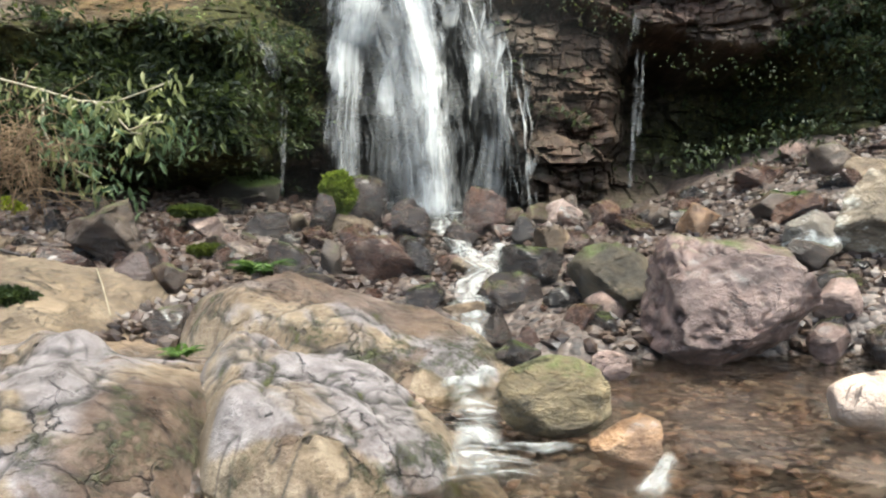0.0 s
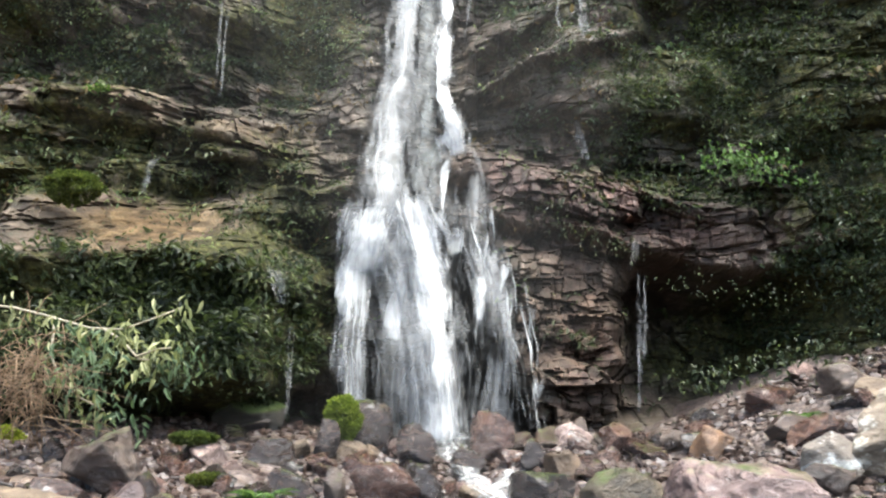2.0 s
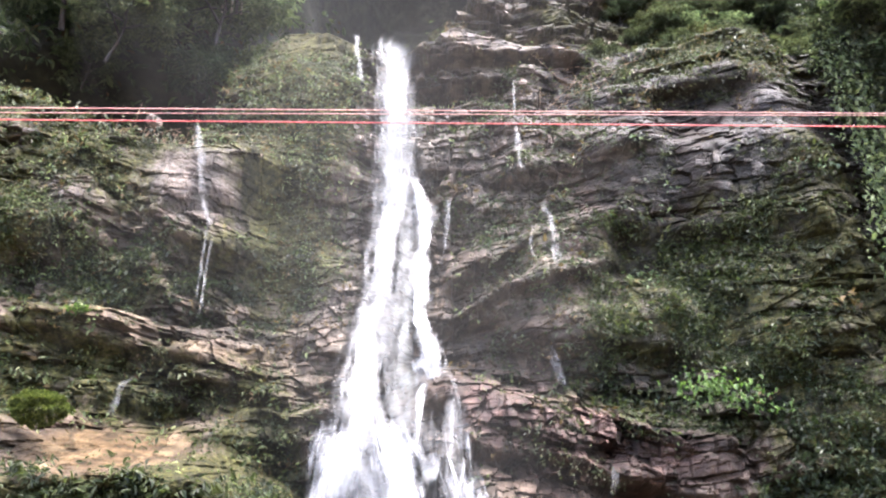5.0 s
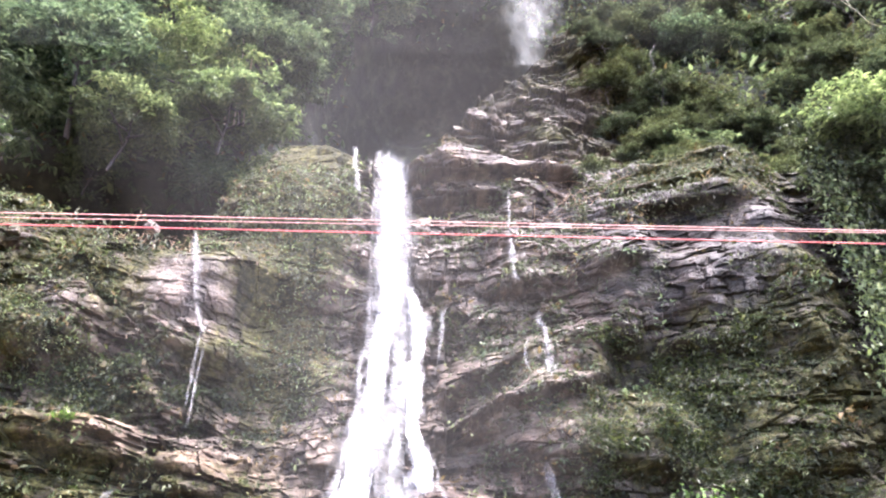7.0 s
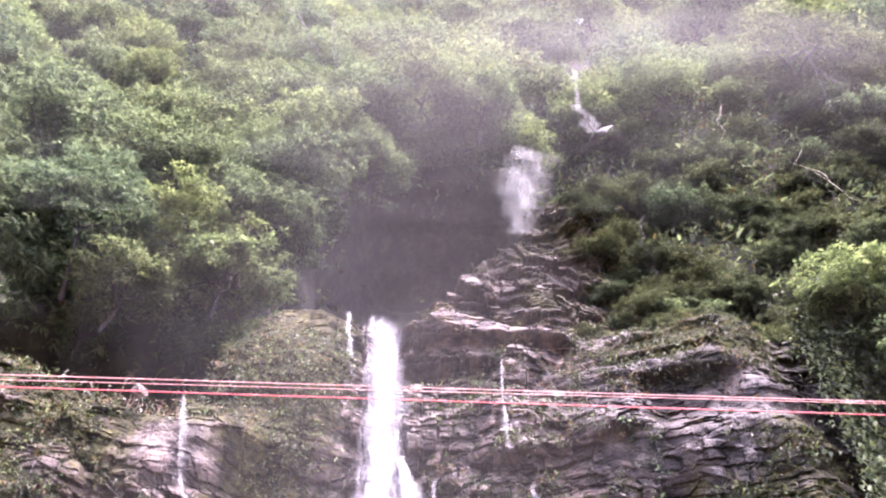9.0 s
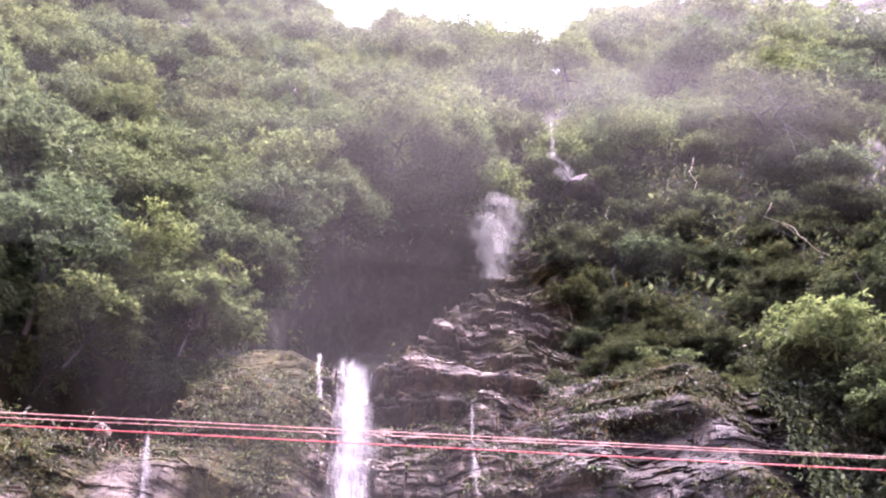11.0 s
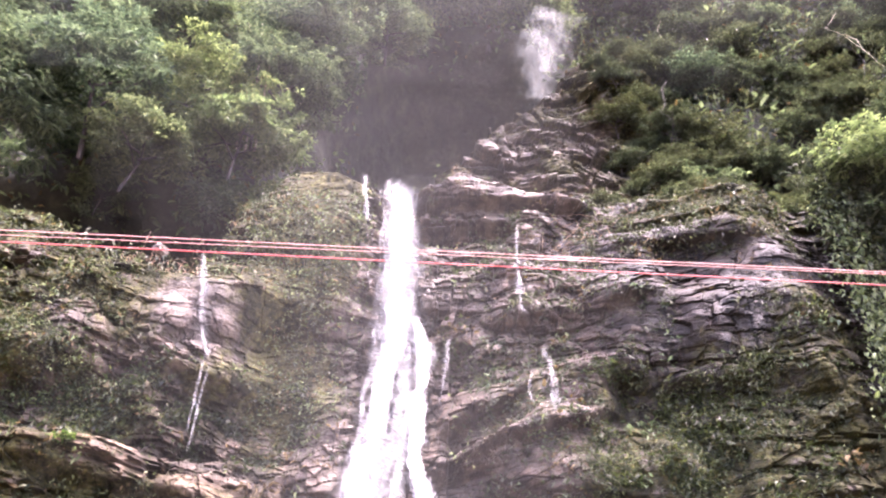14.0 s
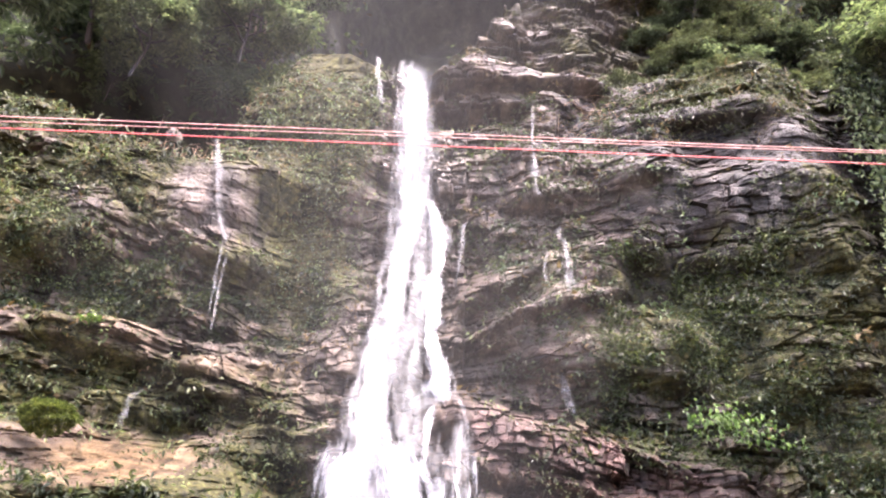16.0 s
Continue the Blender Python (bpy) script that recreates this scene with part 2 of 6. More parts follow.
def shelf_material():
    """Water-worn rock: lilac-grey faces, ochre and brown stained patches, dark cracks, a little moss in them."""
    m, nt, p = material("water_worn_rock")
    v = coords(nt)
    zone = noise_tex(nt, v, 0.85, 5, 0.55, 0.6)
    zone2 = noise_tex(nt, coords(nt, (1.0, 0.6, 1.0), turn=(0, 0, radians(40))), 2.1, 6, 0.62, 0.7)
    mott = noise_tex(nt, v, 5.5, 9, 0.72)
    grain = noise_tex(nt, v, 42.0, 5, 0.75)
    pits = noise_tex(nt, v, 15.0, 6, 0.7)
    grey = ramp(nt, mott, [(0.28, (0.105, 0.089, 0.080)), (0.45, (0.225, 0.194, 0.182)), (0.64, (0.39, 0.345, 0.328))])
    tan = ramp(nt, mott, [(0.28, (0.095, 0.068, 0.040)), (0.45, (0.205, 0.150, 0.094)), (0.64, (0.40, 0.315, 0.215))])
    brown = ramp(nt, mott, [(0.30, (0.048, 0.029, 0.018)), (0.50, (0.118, 0.075, 0.048)), (0.70, (0.20, 0.138, 0.094))])
    att = nt.nodes.new("ShaderNodeAttribute")
    att.attribute_name = "mask"
    sep = node(nt, "ShaderNodeSeparateColor", Color=att.outputs["Color"])
    zone = calc(nt, "ADD", zone, calc(nt, "MULTIPLY", sep.outputs[2], 0.25))
    col = mix(nt, ramp(nt, zone, [(0.44, 0.0), (0.50, 1.0)]), tan, grey)
    col = mix(nt, ramp(nt, zone2, [(0.58, 0.0), (0.65, 0.8)]), col, brown)
    col = mix(nt, sep.outputs[1], col, brown)
    col = mix(nt, calc(nt, "MULTIPLY", sep.outputs[0], 0.92, True), col, (0.026, 0.021, 0.015))
    col = mix(nt, calc(nt, "MULTIPLY", calc(nt, "SUBTRACT", calc(nt, "ADD", sep.outputs[0], pits), 1.36), 5.0, True), col, (0.075, 0.078, 0.022))
    warp = node(nt, "ShaderNodeVectorMath")
    warp.operation = "MULTIPLY_ADD"
    nt.links.new(node(nt, "ShaderNodeTexNoise", Vector=v, Scale=2.4, Detail=5.0, Roughness=0.6).outputs["Color"], warp.inputs[0])
    warp.inputs[1].default_value = (0.5, 0.5, 0.5)
    nt.links.new(v, warp.inputs[2])
    vo = node(nt, "ShaderNodeTexVoronoi", Vector=warp.outputs[0], Scale=2.6)
    vo.feature = "DISTANCE_TO_EDGE"
    where = ramp(nt, noise_tex(nt, v, 1.7, 4, 0.6), [(0.46, 0.0), (0.58, 1.0)])
    split = calc(nt, "MULTIPLY", ramp(nt, vo.outputs[0], [(0.0, 1.0), (0.022, 0.0)]), where)
    holes = ramp(nt, noise_tex(nt, v, 8.5, 2, 0.5), [(0.70, 0.0), (0.735, 1.0)])
    dents = calc(nt, "MAXIMUM", split, holes)
    col = mix(nt, calc(nt, "MULTIPLY", dents, 0.8), col, (0.030, 0.024, 0.018))
    tuft = calc(nt, "MULTIPLY", ramp(nt, noise_tex(nt, v, 1.3, 4, 0.6, 0.4), [(0.56, 0.0), (0.62, 1.0)]), ramp(nt, pits, [(0.44, 0.0), (0.56, 1.0)]))
    col = mix(nt, calc(nt, "MULTIPLY", tuft, 0.8), col, (0.060, 0.066, 0.018))
    col = mix(nt, 0.35, col, ramp(nt, grain, [(0.3, (0.5, 0.5, 0.5)), (0.7, (1.15, 1.15, 1.15))]), "MULTIPLY")
    nt.links.new(col, p.inputs["Base Color"])
    nt.links.new(calc(nt, "ADD", ramp(nt, mott, [(0.3, 0.24), (0.7, 0.46)]), calc(nt, "MULTIPLY", tuft, 0.4), True), p.inputs["Roughness"])
    relief = calc(nt, "ADD", calc(nt, "ADD", mott, calc(nt, "MULTIPLY", grain, 0.35)), calc(nt, "MULTIPLY", tuft, 0.5))
    bump(nt, p, calc(nt, "SUBTRACT", relief, calc(nt, "MULTIPLY", dents, 0.9)), 1.0, 0.085)
    return m


def leaf_material(name, dark, mid, light, gloss=0.4):
    m, nt, p = material(name)
    geo = nt.nodes.new("ShaderNodeNewGeometry")
    info = nt.nodes.new("ShaderNodeObjectInfo")
    v = coords(nt)
    f = calc(nt, "ADD", calc(nt, "MULTIPLY", geo.outputs["Random Per Island"], 0.55), calc(nt, "MULTIPLY", noise_tex(nt, v, 0.9, 3, 0.6), 0.45))
    col = ramp(nt, f, [(0.15, dark), (0.5, mid), (0.85, light)])
    tone = ramp(nt, info.outputs["Random"], [(0.0, (0.75, 0.82, 0.84)), (0.5, (1.0, 1.0, 0.95)), (1.0, (1.15, 1.08, 0.92))])
    col = mix(nt, 1.0, col, tone, "MULTIPLY")
    nt.links.new(col, p.inputs["Base Color"])
    p.inputs["Roughness"].default_value = gloss
    p.inputs["Specular IOR Level"].default_value = 0.5 if gloss < 0.45 else 0.25
    tr = node(nt, "ShaderNodeBsdfTranslucent", Color=mix(nt, 1.0, col, (1.2, 1.3, 0.92), "MULTIPLY"))
    mx = node(nt, "ShaderNodeMixShader", Fac=0.38)
    nt.links.new(p.outputs[0], mx.inputs[1])
    nt.links.new(tr.outputs[0], mx.inputs[2])
    nt.links.new(mx.outputs[0], nt.nodes["Material Output"].inputs["Surface"])
    return m


def fall_material(name, across, along, low, high, power=1.0, lumps=1.7, tint=(0.68, 0.68, 0.64)):
    """White falling water: streaks along the flow, thin and see-through between them."""
    m, nt, p = material(name)
    uv = coords(nt, (across, along, 1), "UV")
    streak = noise_tex(nt, uv, 1.0, 6, 0.66, 0.8)
    uv2 = coords(nt, (across * 0.22, along * 2.4, 1), "UV")
    lump = noise_tex(nt, uv2, 1.0, 3, 0.6)
    edge = nt.nodes.new("ShaderNodeAttribute")
    edge.attribute_name = "body"
    f = calc(nt, "ADD", calc(nt, "MULTIPLY", calc(nt, "SUBTRACT", streak, 0.5), 2.0), calc(nt, "MULTIPLY", calc(nt, "SUBTRACT", lump, 0.5), lumps))
    f = calc(nt, "ADD", f, edge.outputs["Fac"])
    f = calc(nt, "MULTIPLY", calc(nt, "SUBTRACT", f, low), 1.0 / (high - low), True)
    alpha = calc(nt, "MULTIPLY", f, power)
    p.inputs["Base Color"].default_value = (*tint, 1)
    p.inputs["Roughness"].default_value = 0.6
    tr = node(nt, "ShaderNodeBsdfTranslucent", Color=(*tint, 1))
    body = node(nt, "ShaderNodeMixShader", Fac=0.45)
    nt.links.new(p.outputs[0], body.inputs[1])
    nt.links.new(tr.outputs[0], body.inputs[2])
    clear = nt.nodes.new("ShaderNodeBsdfTransparent")
    mx = node(nt, "ShaderNodeMixShader", Fac=alpha)
    nt.links.new(clear.outputs[0], mx.inputs[1])
    nt.links.new(body.outputs[0], mx.inputs[2])
    nt.links.new(mx.outputs[0], nt.nodes["Material Output"].inputs["Surface"])
    b = node(nt, "ShaderNodeBump", Height=streak, Strength=0.5, Distance=0.05)
    tilt = node(nt, "ShaderNodeVectorMath")
    tilt.operation = "ADD"
    nt.links.new(b.outputs[0], tilt.inputs[0])
    tilt.inputs[1].default_value = (0, -0.3, 0.5)
    lift = node(nt, "ShaderNodeVectorMath")
    lift.operation = "NORMALIZE"
    nt.links.new(tilt.outputs[0], lift.inputs[0])
    nt.links.new(lift.outputs[0], p.inputs["Normal"])
    return m


def pool_material():
    m, nt, p = material("clear_pool_water")
    v = coords(nt, (1, 1, 1))
    p.inputs["Base Color"].default_value = (0.86, 0.78, 0.64, 1)
    p.inputs["Roughness"].default_value = 0.07
    p.inputs["IOR"].default_value = 1.33
    p.inputs["Transmission Weight"].default_value = 1.0
    h = calc(nt, "ADD", noise_tex(nt, v, 3.5, 3, 0.5, 0.8), calc(nt, "MULTIPLY", noise_tex(nt, v, 14.0, 2, 0.5), 0.3))
    bump(nt, p, h, 0.11, 0.05)
    return m


def ground_material():
    m, nt, p = material("gravel_and_soil")
    v = coords(nt)
    vo = node(nt, "ShaderNodeTexVoronoi", Vector=v, Scale=14.0)
    tint = node(nt, "ShaderNodeSeparateColor", Color=vo.outputs["Color"]).outputs[0]
    a = noise_tex(nt, v, 2.2, 8, 0.65)
    peb = ramp(nt, tint, [(0.0, (0.016, 0.011, 0.008)), (0.4, (0.048, 0.031, 0.022)), (0.75, (0.088, 0.062, 0.046)), (1.0, (0.16, 0.125, 0.10))])
    soil = ramp(nt, a, [(0.3, (0.06, 0.04, 0.022)), (0.55, (0.17, 0.115, 0.065)), (0.75, (0.30, 0.22, 0.13))])
    mask = nt.nodes.new("ShaderNodeAttribute")
    mask.attribute_name = "mask"
    sep = node(nt, "ShaderNodeSeparateColor", Color=mask.outputs["Color"])
    col = mix(nt, calc(nt, "ADD", sep.outputs[1], calc(nt, "MULTIPLY", calc(nt, "SUBTRACT", a, 0.5), 0.8), True), peb, soil)
    col = mix(nt, 0.6, col, ramp(nt, a, [(0.3, (0.45, 0.45, 0.45)), (0.7, (1.0, 1.0, 1.0))]), "MULTIPLY")
    nt.links.new(col, p.inputs["Base Color"])
    p.inputs["Roughness"].default_value = 0.6
    bump(nt, p, calc(nt, "SUBTRACT", a, calc(nt, "MULTIPLY", vo.outputs["Distance"], 0.8)), 0.8, 0.05)
    return m


def plain(name, color, rough=0.5, var=0.25, scale=20.0):
    m, nt, p = material(name)
    v = coords(nt)
    n = noise_tex(nt, v, scale, 5, 0.65)
    dark = tuple(c * (1 - var) for c in color)
    light = tuple(min(1, c * (1 + var)) for c in color)
    nt.links.new(ramp(nt, n, [(0.3, dark), (0.7, light)]), p.inputs["Base Color"])
    p.inputs["Roughness"].default_value = rough
    bump(nt, p, n, 0.4, 0.01)
    return m


def earth_material():
    m, nt, p = material("dark_forest_earth")
    v = coords(nt)
    a = noise_tex(nt, v, 1.6, 9, 0.7)
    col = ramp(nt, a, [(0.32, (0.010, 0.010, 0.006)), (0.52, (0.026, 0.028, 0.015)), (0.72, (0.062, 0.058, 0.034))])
    nt.links.new(col, p.inputs["Base Color"])
    p.inputs["Roughness"].default_value = 0.9
    bump(nt, p, a, 1.0, 0.2)
    return m


EARTH = earth_material()
ROCK = cliff_material()
GROUND = ground_material()
GREY_STONE = stone_material("grey_streamside_stone", [(0.30, (0.034, 0.024, 0.017)), (0.50, (0.080, 0.058, 0.041)), (0.72, (0.20, 0.160, 0.12))], (0.28, 0.6), scale=3.0, wet=0.2, moss=0.07)
DARK_STONE = stone_material("dark_wet_stone", [(0.30, (0.011, 0.008, 0.006)), (0.52, (0.034, 0.022, 0.014)), (0.75, (0.120, 0.082, 0.056))], (0.14, 0.38), 5.0, wet=0.35, moss=0.08)
RED_STONE = stone_material("red_brown_wet_stone", [(0.30, (0.026, 0.011, 0.007)), (0.52, (0.082, 0.043, 0.027)), (0.75, (0.19, 0.118, 0.082))], (0.16, 0.40), 4.5, wet=0.35, moss=0.03)
PINK_STONE = stone_material("pink_grey_stone", [(0.28, (0.085, 0.060, 0.054)), (0.50, (0.225, 0.172, 0.155)), (0.72, (0.42, 0.365, 0.335))], scale=2.2, band=(1, 1, 1.6))
TAN_STONE = stone_material("tan_dry_stone", [(0.28, (0.060, 0.047, 0.030)), (0.50, (0.165, 0.130, 0.085)), (0.72, (0.33, 0.28, 0.205))], (0.5, 0.8), 2.5)
PALE_STONE = stone_material("pale_lichened_stone", [(0.28, (0.22, 0.20, 0.16)), (0.50, (0.45, 0.42, 0.35)), (0.72, (0.72, 0.69, 0.62))], (0.6, 0.85), 4.0, lichen=(0.80, 0.80, 0.74))
ORANGE_STONE = stone_material("orange_brown_stone", [(0.28, (0.09, 0.05, 0.024)), (0.50, (0.24, 0.15, 0.08)), (0.72, (0.48, 0.36, 0.24))], (0.3, 0.55), 3.0, wet=0.3)
WET_PINK = stone_material("wet_purple_grey_stone", [(0.28, (0.050, 0.036, 0.033)), (0.50, (0.190, 0.140, 0.130)), (0.72, (0.37, 0.300, 0.280))], (0.30, 0.55), 3.2, band=(1, 1, 1.3), wet=0.2, moss=0.04)
CREAM_STONE = stone_material("cream_sunlit_stone", [(0.28, (0.09, 0.072, 0.045)), (0.50, (0.27, 0.23, 0.165)), (0.70, (0.50, 0.46, 0.37))], (0.5, 0.8), 2.5, lichen=(0.55, 0.52, 0.43))
SHELF_STONE = shelf_material()
MOSSY_STONE = stone_material("mossy_stone", [(0.30, (0.03, 0.03, 0.02)), (0.52, (0.10, 0.09, 0.06)), (0.75, (0.24, 0.21, 0.16))], (0.4, 0.7), 4.0, moss=0.35)
CLIFF_LEAF = leaf_material("dark_cliff_leaf", (0.010, 0.015, 0.006), (0.026, 0.036, 0.013), (0.080, 0.094, 0.036), 0.45)
TREE_LEAF = leaf_material("forest_leaf", (0.028, 0.040, 0.025), (0.080, 0.106, 0.062), (0.170, 0.202, 0.116), 0.5)
LIGHT_LEAF = leaf_material("light_green_leaf", (0.042, 0.060, 0.030), (0.100, 0.134, 0.066), (0.190, 0.228, 0.116), 0.5)
DRY_LEAF = leaf_material("dry_brown_leaf", (0.04, 0.024, 0.010), (0.09, 0.060, 0.026), (0.16, 0.115, 0.055), 0.6)
BARK = plain("grey_brown_bark", (0.026, 0.021, 0.017), 0.8, 0.4, 12)
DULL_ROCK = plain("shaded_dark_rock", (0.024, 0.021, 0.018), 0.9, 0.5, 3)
VINE = plain("pale_vine_stem", (0.30, 0.26, 0.17), 0.6, 0.3, 15)
ROPE = plain("red_rope", (0.42, 0.07, 0.06), 0.55, 0.25, 40)
PALE_ROPE = plain("faded_pink_rope", (0.40, 0.21, 0.17), 0.6, 0.25, 40)
FALL = fall_material("falling_white_water", 11.0, 1.0, 0.22, 1.25, 0.95)
SOFT_FALL = fall_material("upper_white_water", 13.0, 1.3, 0.40, 1.7, 0.42)
VEIL = fall_material("thin_water_veil", 15.0, 0.55, 0.50, 1.6, 0.80, 0.9)
CORE = fall_material("dense_water_haze", 5.0, 0.8, 0.20, 1.7, 0.36, 0.8)
THIN_VEIL = fall_material("sparse_water_veil", 11.0, 0.45, 0.72, 1.8, 0.62, 1.2)
STRAND_FALL = fall_material("stranded_white_water", 14.0, 1.1, 0.50, 1.6, 0.56, 1.7, (0.40, 0.42, 0.385))
MIST = fall_material("white_water_spray", 0.8, 0.8, 0.55, 1.8, 0.34, 0.9)
# see-through pale coats that paint haze and lens glare over what lies behind
HAZE_VEIL = fall_material("painted_haze", 0.05, 0.05, 0.10, 1.5, 0.085, 0.3, (0.58, 0.60, 0.49))
GLARE_VEIL = fall_material("painted_glare", 0.09, 0.09, 0.45, 1.5, 0.033, 0.3, (0.60, 0.59, 0.53))
FOAM = fall_material("white_foaming_stream", 9.0, 2.2, 0.45, 1.6, 0.80, 1.0)
RIPPLE_FOAM = fall_material("broken_white_foam", 6.0, 7.0, 0.68, 1.6, 0.72, 1.9)
# thin grey copy of the white water; its dimness stands in for shade
DIM_FALL = fall_material("shade_dimmed_veil", 9.0, 0.5, 0.50, 1.8, 0.28, 1.1, (0.52, 0.55, 0.47))
WATER = pool_material()
MOSS_CUSHION = leaf_material("bright_moss", (0.060, 0.080, 0.008), (0.150, 0.180, 0.020), (0.32, 0.35, 0.06), 0.7)
FERN_LEAF = leaf_material("fern_green", (0.025, 0.050, 0.012), (0.055, 0.100, 0.022), (0.12, 0.18, 0.05), 0.5)
PALE_LEAF = leaf_material("pale_yellow_green_leaf", (0.09, 0.105, 0.04), (0.19, 0.205, 0.095), (0.40, 0.40, 0.24), 0.5)
STRAW = plain("dry_straw", (0.18, 0.118, 0.062), 0.8, 0.4, 30)
TRICKLE = fall_material("thin_white_trickle", 46.0, 1.6, 0.5, 1.6, 0.42)
DULL_MOSS = leaf_material("dull_green_moss", (0.025, 0.034, 0.008), (0.055, 0.070, 0.014), (0.12, 0.14, 0.03), 0.7)
SHRUB_LEAF = leaf_material("dark_shrub_leaf", (0.018, 0.023, 0.014), (0.038, 0.046, 0.026), (0.080, 0.088, 0.050), 0.5)
OLIVE_STONE = stone_material("olive_brown_stone", [(0.28, (0.045, 0.038, 0.020)), (0.50, (0.150, 0.125, 0.070)), (0.72, (0.31, 0.27, 0.175))], (0.35, 0.65), 3.0, moss=0.12)
SMOOTH_PALE = stone_material("smooth_pale_stone", [(0.28, (0.34, 0.29, 0.25)), (0.50, (0.52, 0.46, 0.41)), (0.72, (0.64, 0.58, 0.53))], (0.45, 0.6), 1.6, band=(1, 1, 1))


# ---- the lie of the land ----
def ground_height(x, y):
    """Gravel and soil: the pool's bed, the stony rise to the cliff's foot, the banks on both sides."""
    rise = 0.06 + 0.155 * np.clip(y - 7.0, 0, 6.5)
    rise = rise + 0.36 * np.clip(x - 3.0, 0, 30) * ss(y - 8.5, 2.5) * (1 - 0.6 * ss(x - 9, 4))
    rise = rise + 0.10 * np.clip(-2.0 - x, 0, 30) + 0.10 * ss(-1.8 - x, 0.8)
    pool = ss(x + 0.15 - 0.25 * (y - 4.5), 0.5) * ss(7.15 + 0.35 * ss(x - 1.5, 0.4) + 0.12 * np.sin(x * 2.3) - y, 0.30)
    pool = np.maximum(pool, ss(x + 1.0, 0.5) * ss(4.6 - y, 0.5)) * ss(9 - x, 2) * ss(y + 30, 5)
    chan = np.exp(-((x - 0.25 - 0.25 * np.sin(y * 0.9)) / 0.45) ** 2) * ss(y - 6.0, 1.0) * ss(13 - y, 0.5)
    return rise * (1 - pool) - 0.42 * pool - 0.20 * chan


def cliff_base(x, z):
    y = 13 + 0.30 * (np.maximum(z, 1) - 1)
    return y - 0.40 * np.maximum(-3 - x, 0) - 0.35 * np.maximum(x - 5, 0)


def cliff_top(x):
    """Height of the cliff's brow: low shoulder, rounded dome, the lip, then the rising slope."""
    t = 10.6 + 0.25 * np.sin(x * 1.3) + 0.4 * ss(-6.5 - x, 0.5)
    t = t + 3.60 * ss(x + 3.92, 0.95)
    t = t + 0.26 * np.exp(-((x + 2.5) / 0.9) ** 2)
    return t + 0.08 * np.sin(x * 2.1) * ss(x, 1.0) - 0.35 * np.maximum(x - 7.0, 0) - 0.75 * np.exp(-((x - 6.4) / 1.5) ** 4)


CLIFF_BLOCKS = []


def block(cx, cz, wx, wz, out, tilt=0.0, top=0.4, side=0.35, bottom=0.12):
    CLIFF_BLOCKS.append((cx, cz, wx, wz, out, tilt, top, side, bottom))


# shelves, bulges and hollows of the cliff
block(-4.6, 3.95, 1.9, 0.62, 1.0, -0.06, 0.5, 0.5, 0.25)     # ochre slab on the shoulder
block(-2.05, 2.7, 0.40, 1.5, -0.55, 0.0, 0.5, 0.25, 0.4)     # dark cleft beside the fall
block(-4.3, 2.55, 2.1, 1.15, 1.35, 0.02, 0.6, 0.6, 0.5)      # overgrown bulge under it
block(-4.4, 1.25, 2.4, 0.40, -0.9, 0.0, 0.3, 0.5, 0.3)       # hollow at its foot
block(-3.0, 5.60, 1.0, 0.26, 0.38, -0.10, 0.25, 0.3, 0.12)
block(-3.9, 5.95, 0.55, 0.22, 0.30, 0.06, 0.15, 0.25, 0.10)
block(-2.0, 5.15, 0.75, 0.28, 0.40, -0.05, 0.2, 0.3, 0.12)    # stepped ledges above
block(-5.5, 6.25, 0.95, 0.26, 0.50, -0.03, 0.2, 0.3, 0.12)
block(-4.3, 5.3, 0.9, 0.25, 0.35, 0.05, 0.2, 0.3, 0.12)
block(-4.6, 7.30, 2.6, 0.66, -0.32, 0.03, 0.35, 0.5, 0.15)     # shaded recess over the long ledge
block(-2.4, 4.75, 1.3, 0.35, 0.45, -0.05, 0.2, 0.4, 0.15)
block(-6.3, 9.1, 2.9, 1.45, 0.6, 0.05, 0.7, 1.0, 0.5)       # green shoulder with the side trickle
block(-4.0, 9.2, 0.85, 1.2, 0.25, -0.25, 0.3, 0.4, 0.2)
block(-2.6, 12.4, 1.35, 2.5, 0.75, 0.25, 1.3, 0.9, 0.8)      # rounded dome beside the lip
block(-0.6, 4.25, 1.3, 0.28, 0.55, 0.0, 0.25, 0.35, 0.15)    # shelf that breaks the fall
block(0.25, 5.4, 0.35, 0.45, 0.55, 0.0, 0.3, 0.25, 0.2)      # knob in the fall
block(0.55, 2.6, 0.9, 1.5, 0.45, 0.0, 0.5, 0.5, 0.3)
block(2.8, 4.55, 2.3, 0.62, 0.60, -0.26, 0.25, 0.4, 0.15)    # brown dipping slab
block(1.9, 2.7, 0.95, 1.4, 0.55, -0.05, 0.5, 0.35, 0.3)      # brown layered pier
block(4.4, 2.35, 1.45, 1.0, -2.1, -0.12, 0.35, 0.5, 0.5)    # dark hollow
block(6.2, 5.3, 1.6, 2.0, 0.35, -0.15, 0.9, 0.7, 0.7)        # overgrown bulge
block(2.1, 8.15, 1.5, 0.70, 0.45, 0.32, 0.3, 0.4, 0.12)      # big tilted slab
block(3.3, 7.0, 1.5, 0.8, 0.45, -0.20, 0.35, 0.4, 0.2)
block(1.25, 7.75, 0.62, 0.34, -0.60, 0.45, 0.12, 0.2, 0.15)   # dark notch under it
block(0.8, 7.05, 0.75, 0.22, 0.35, 0.20, 0.1, 0.25, 0.12)
block(1.9, 14.3, 2.0, 0.6, 0.55, -0.02, 0.25, 0.5, 0.15)     # brow beside the lip
block(4.9, 12.4, 1.6, 0.35, 0.32, -0.10, 0.3, 0.4, 0.15)
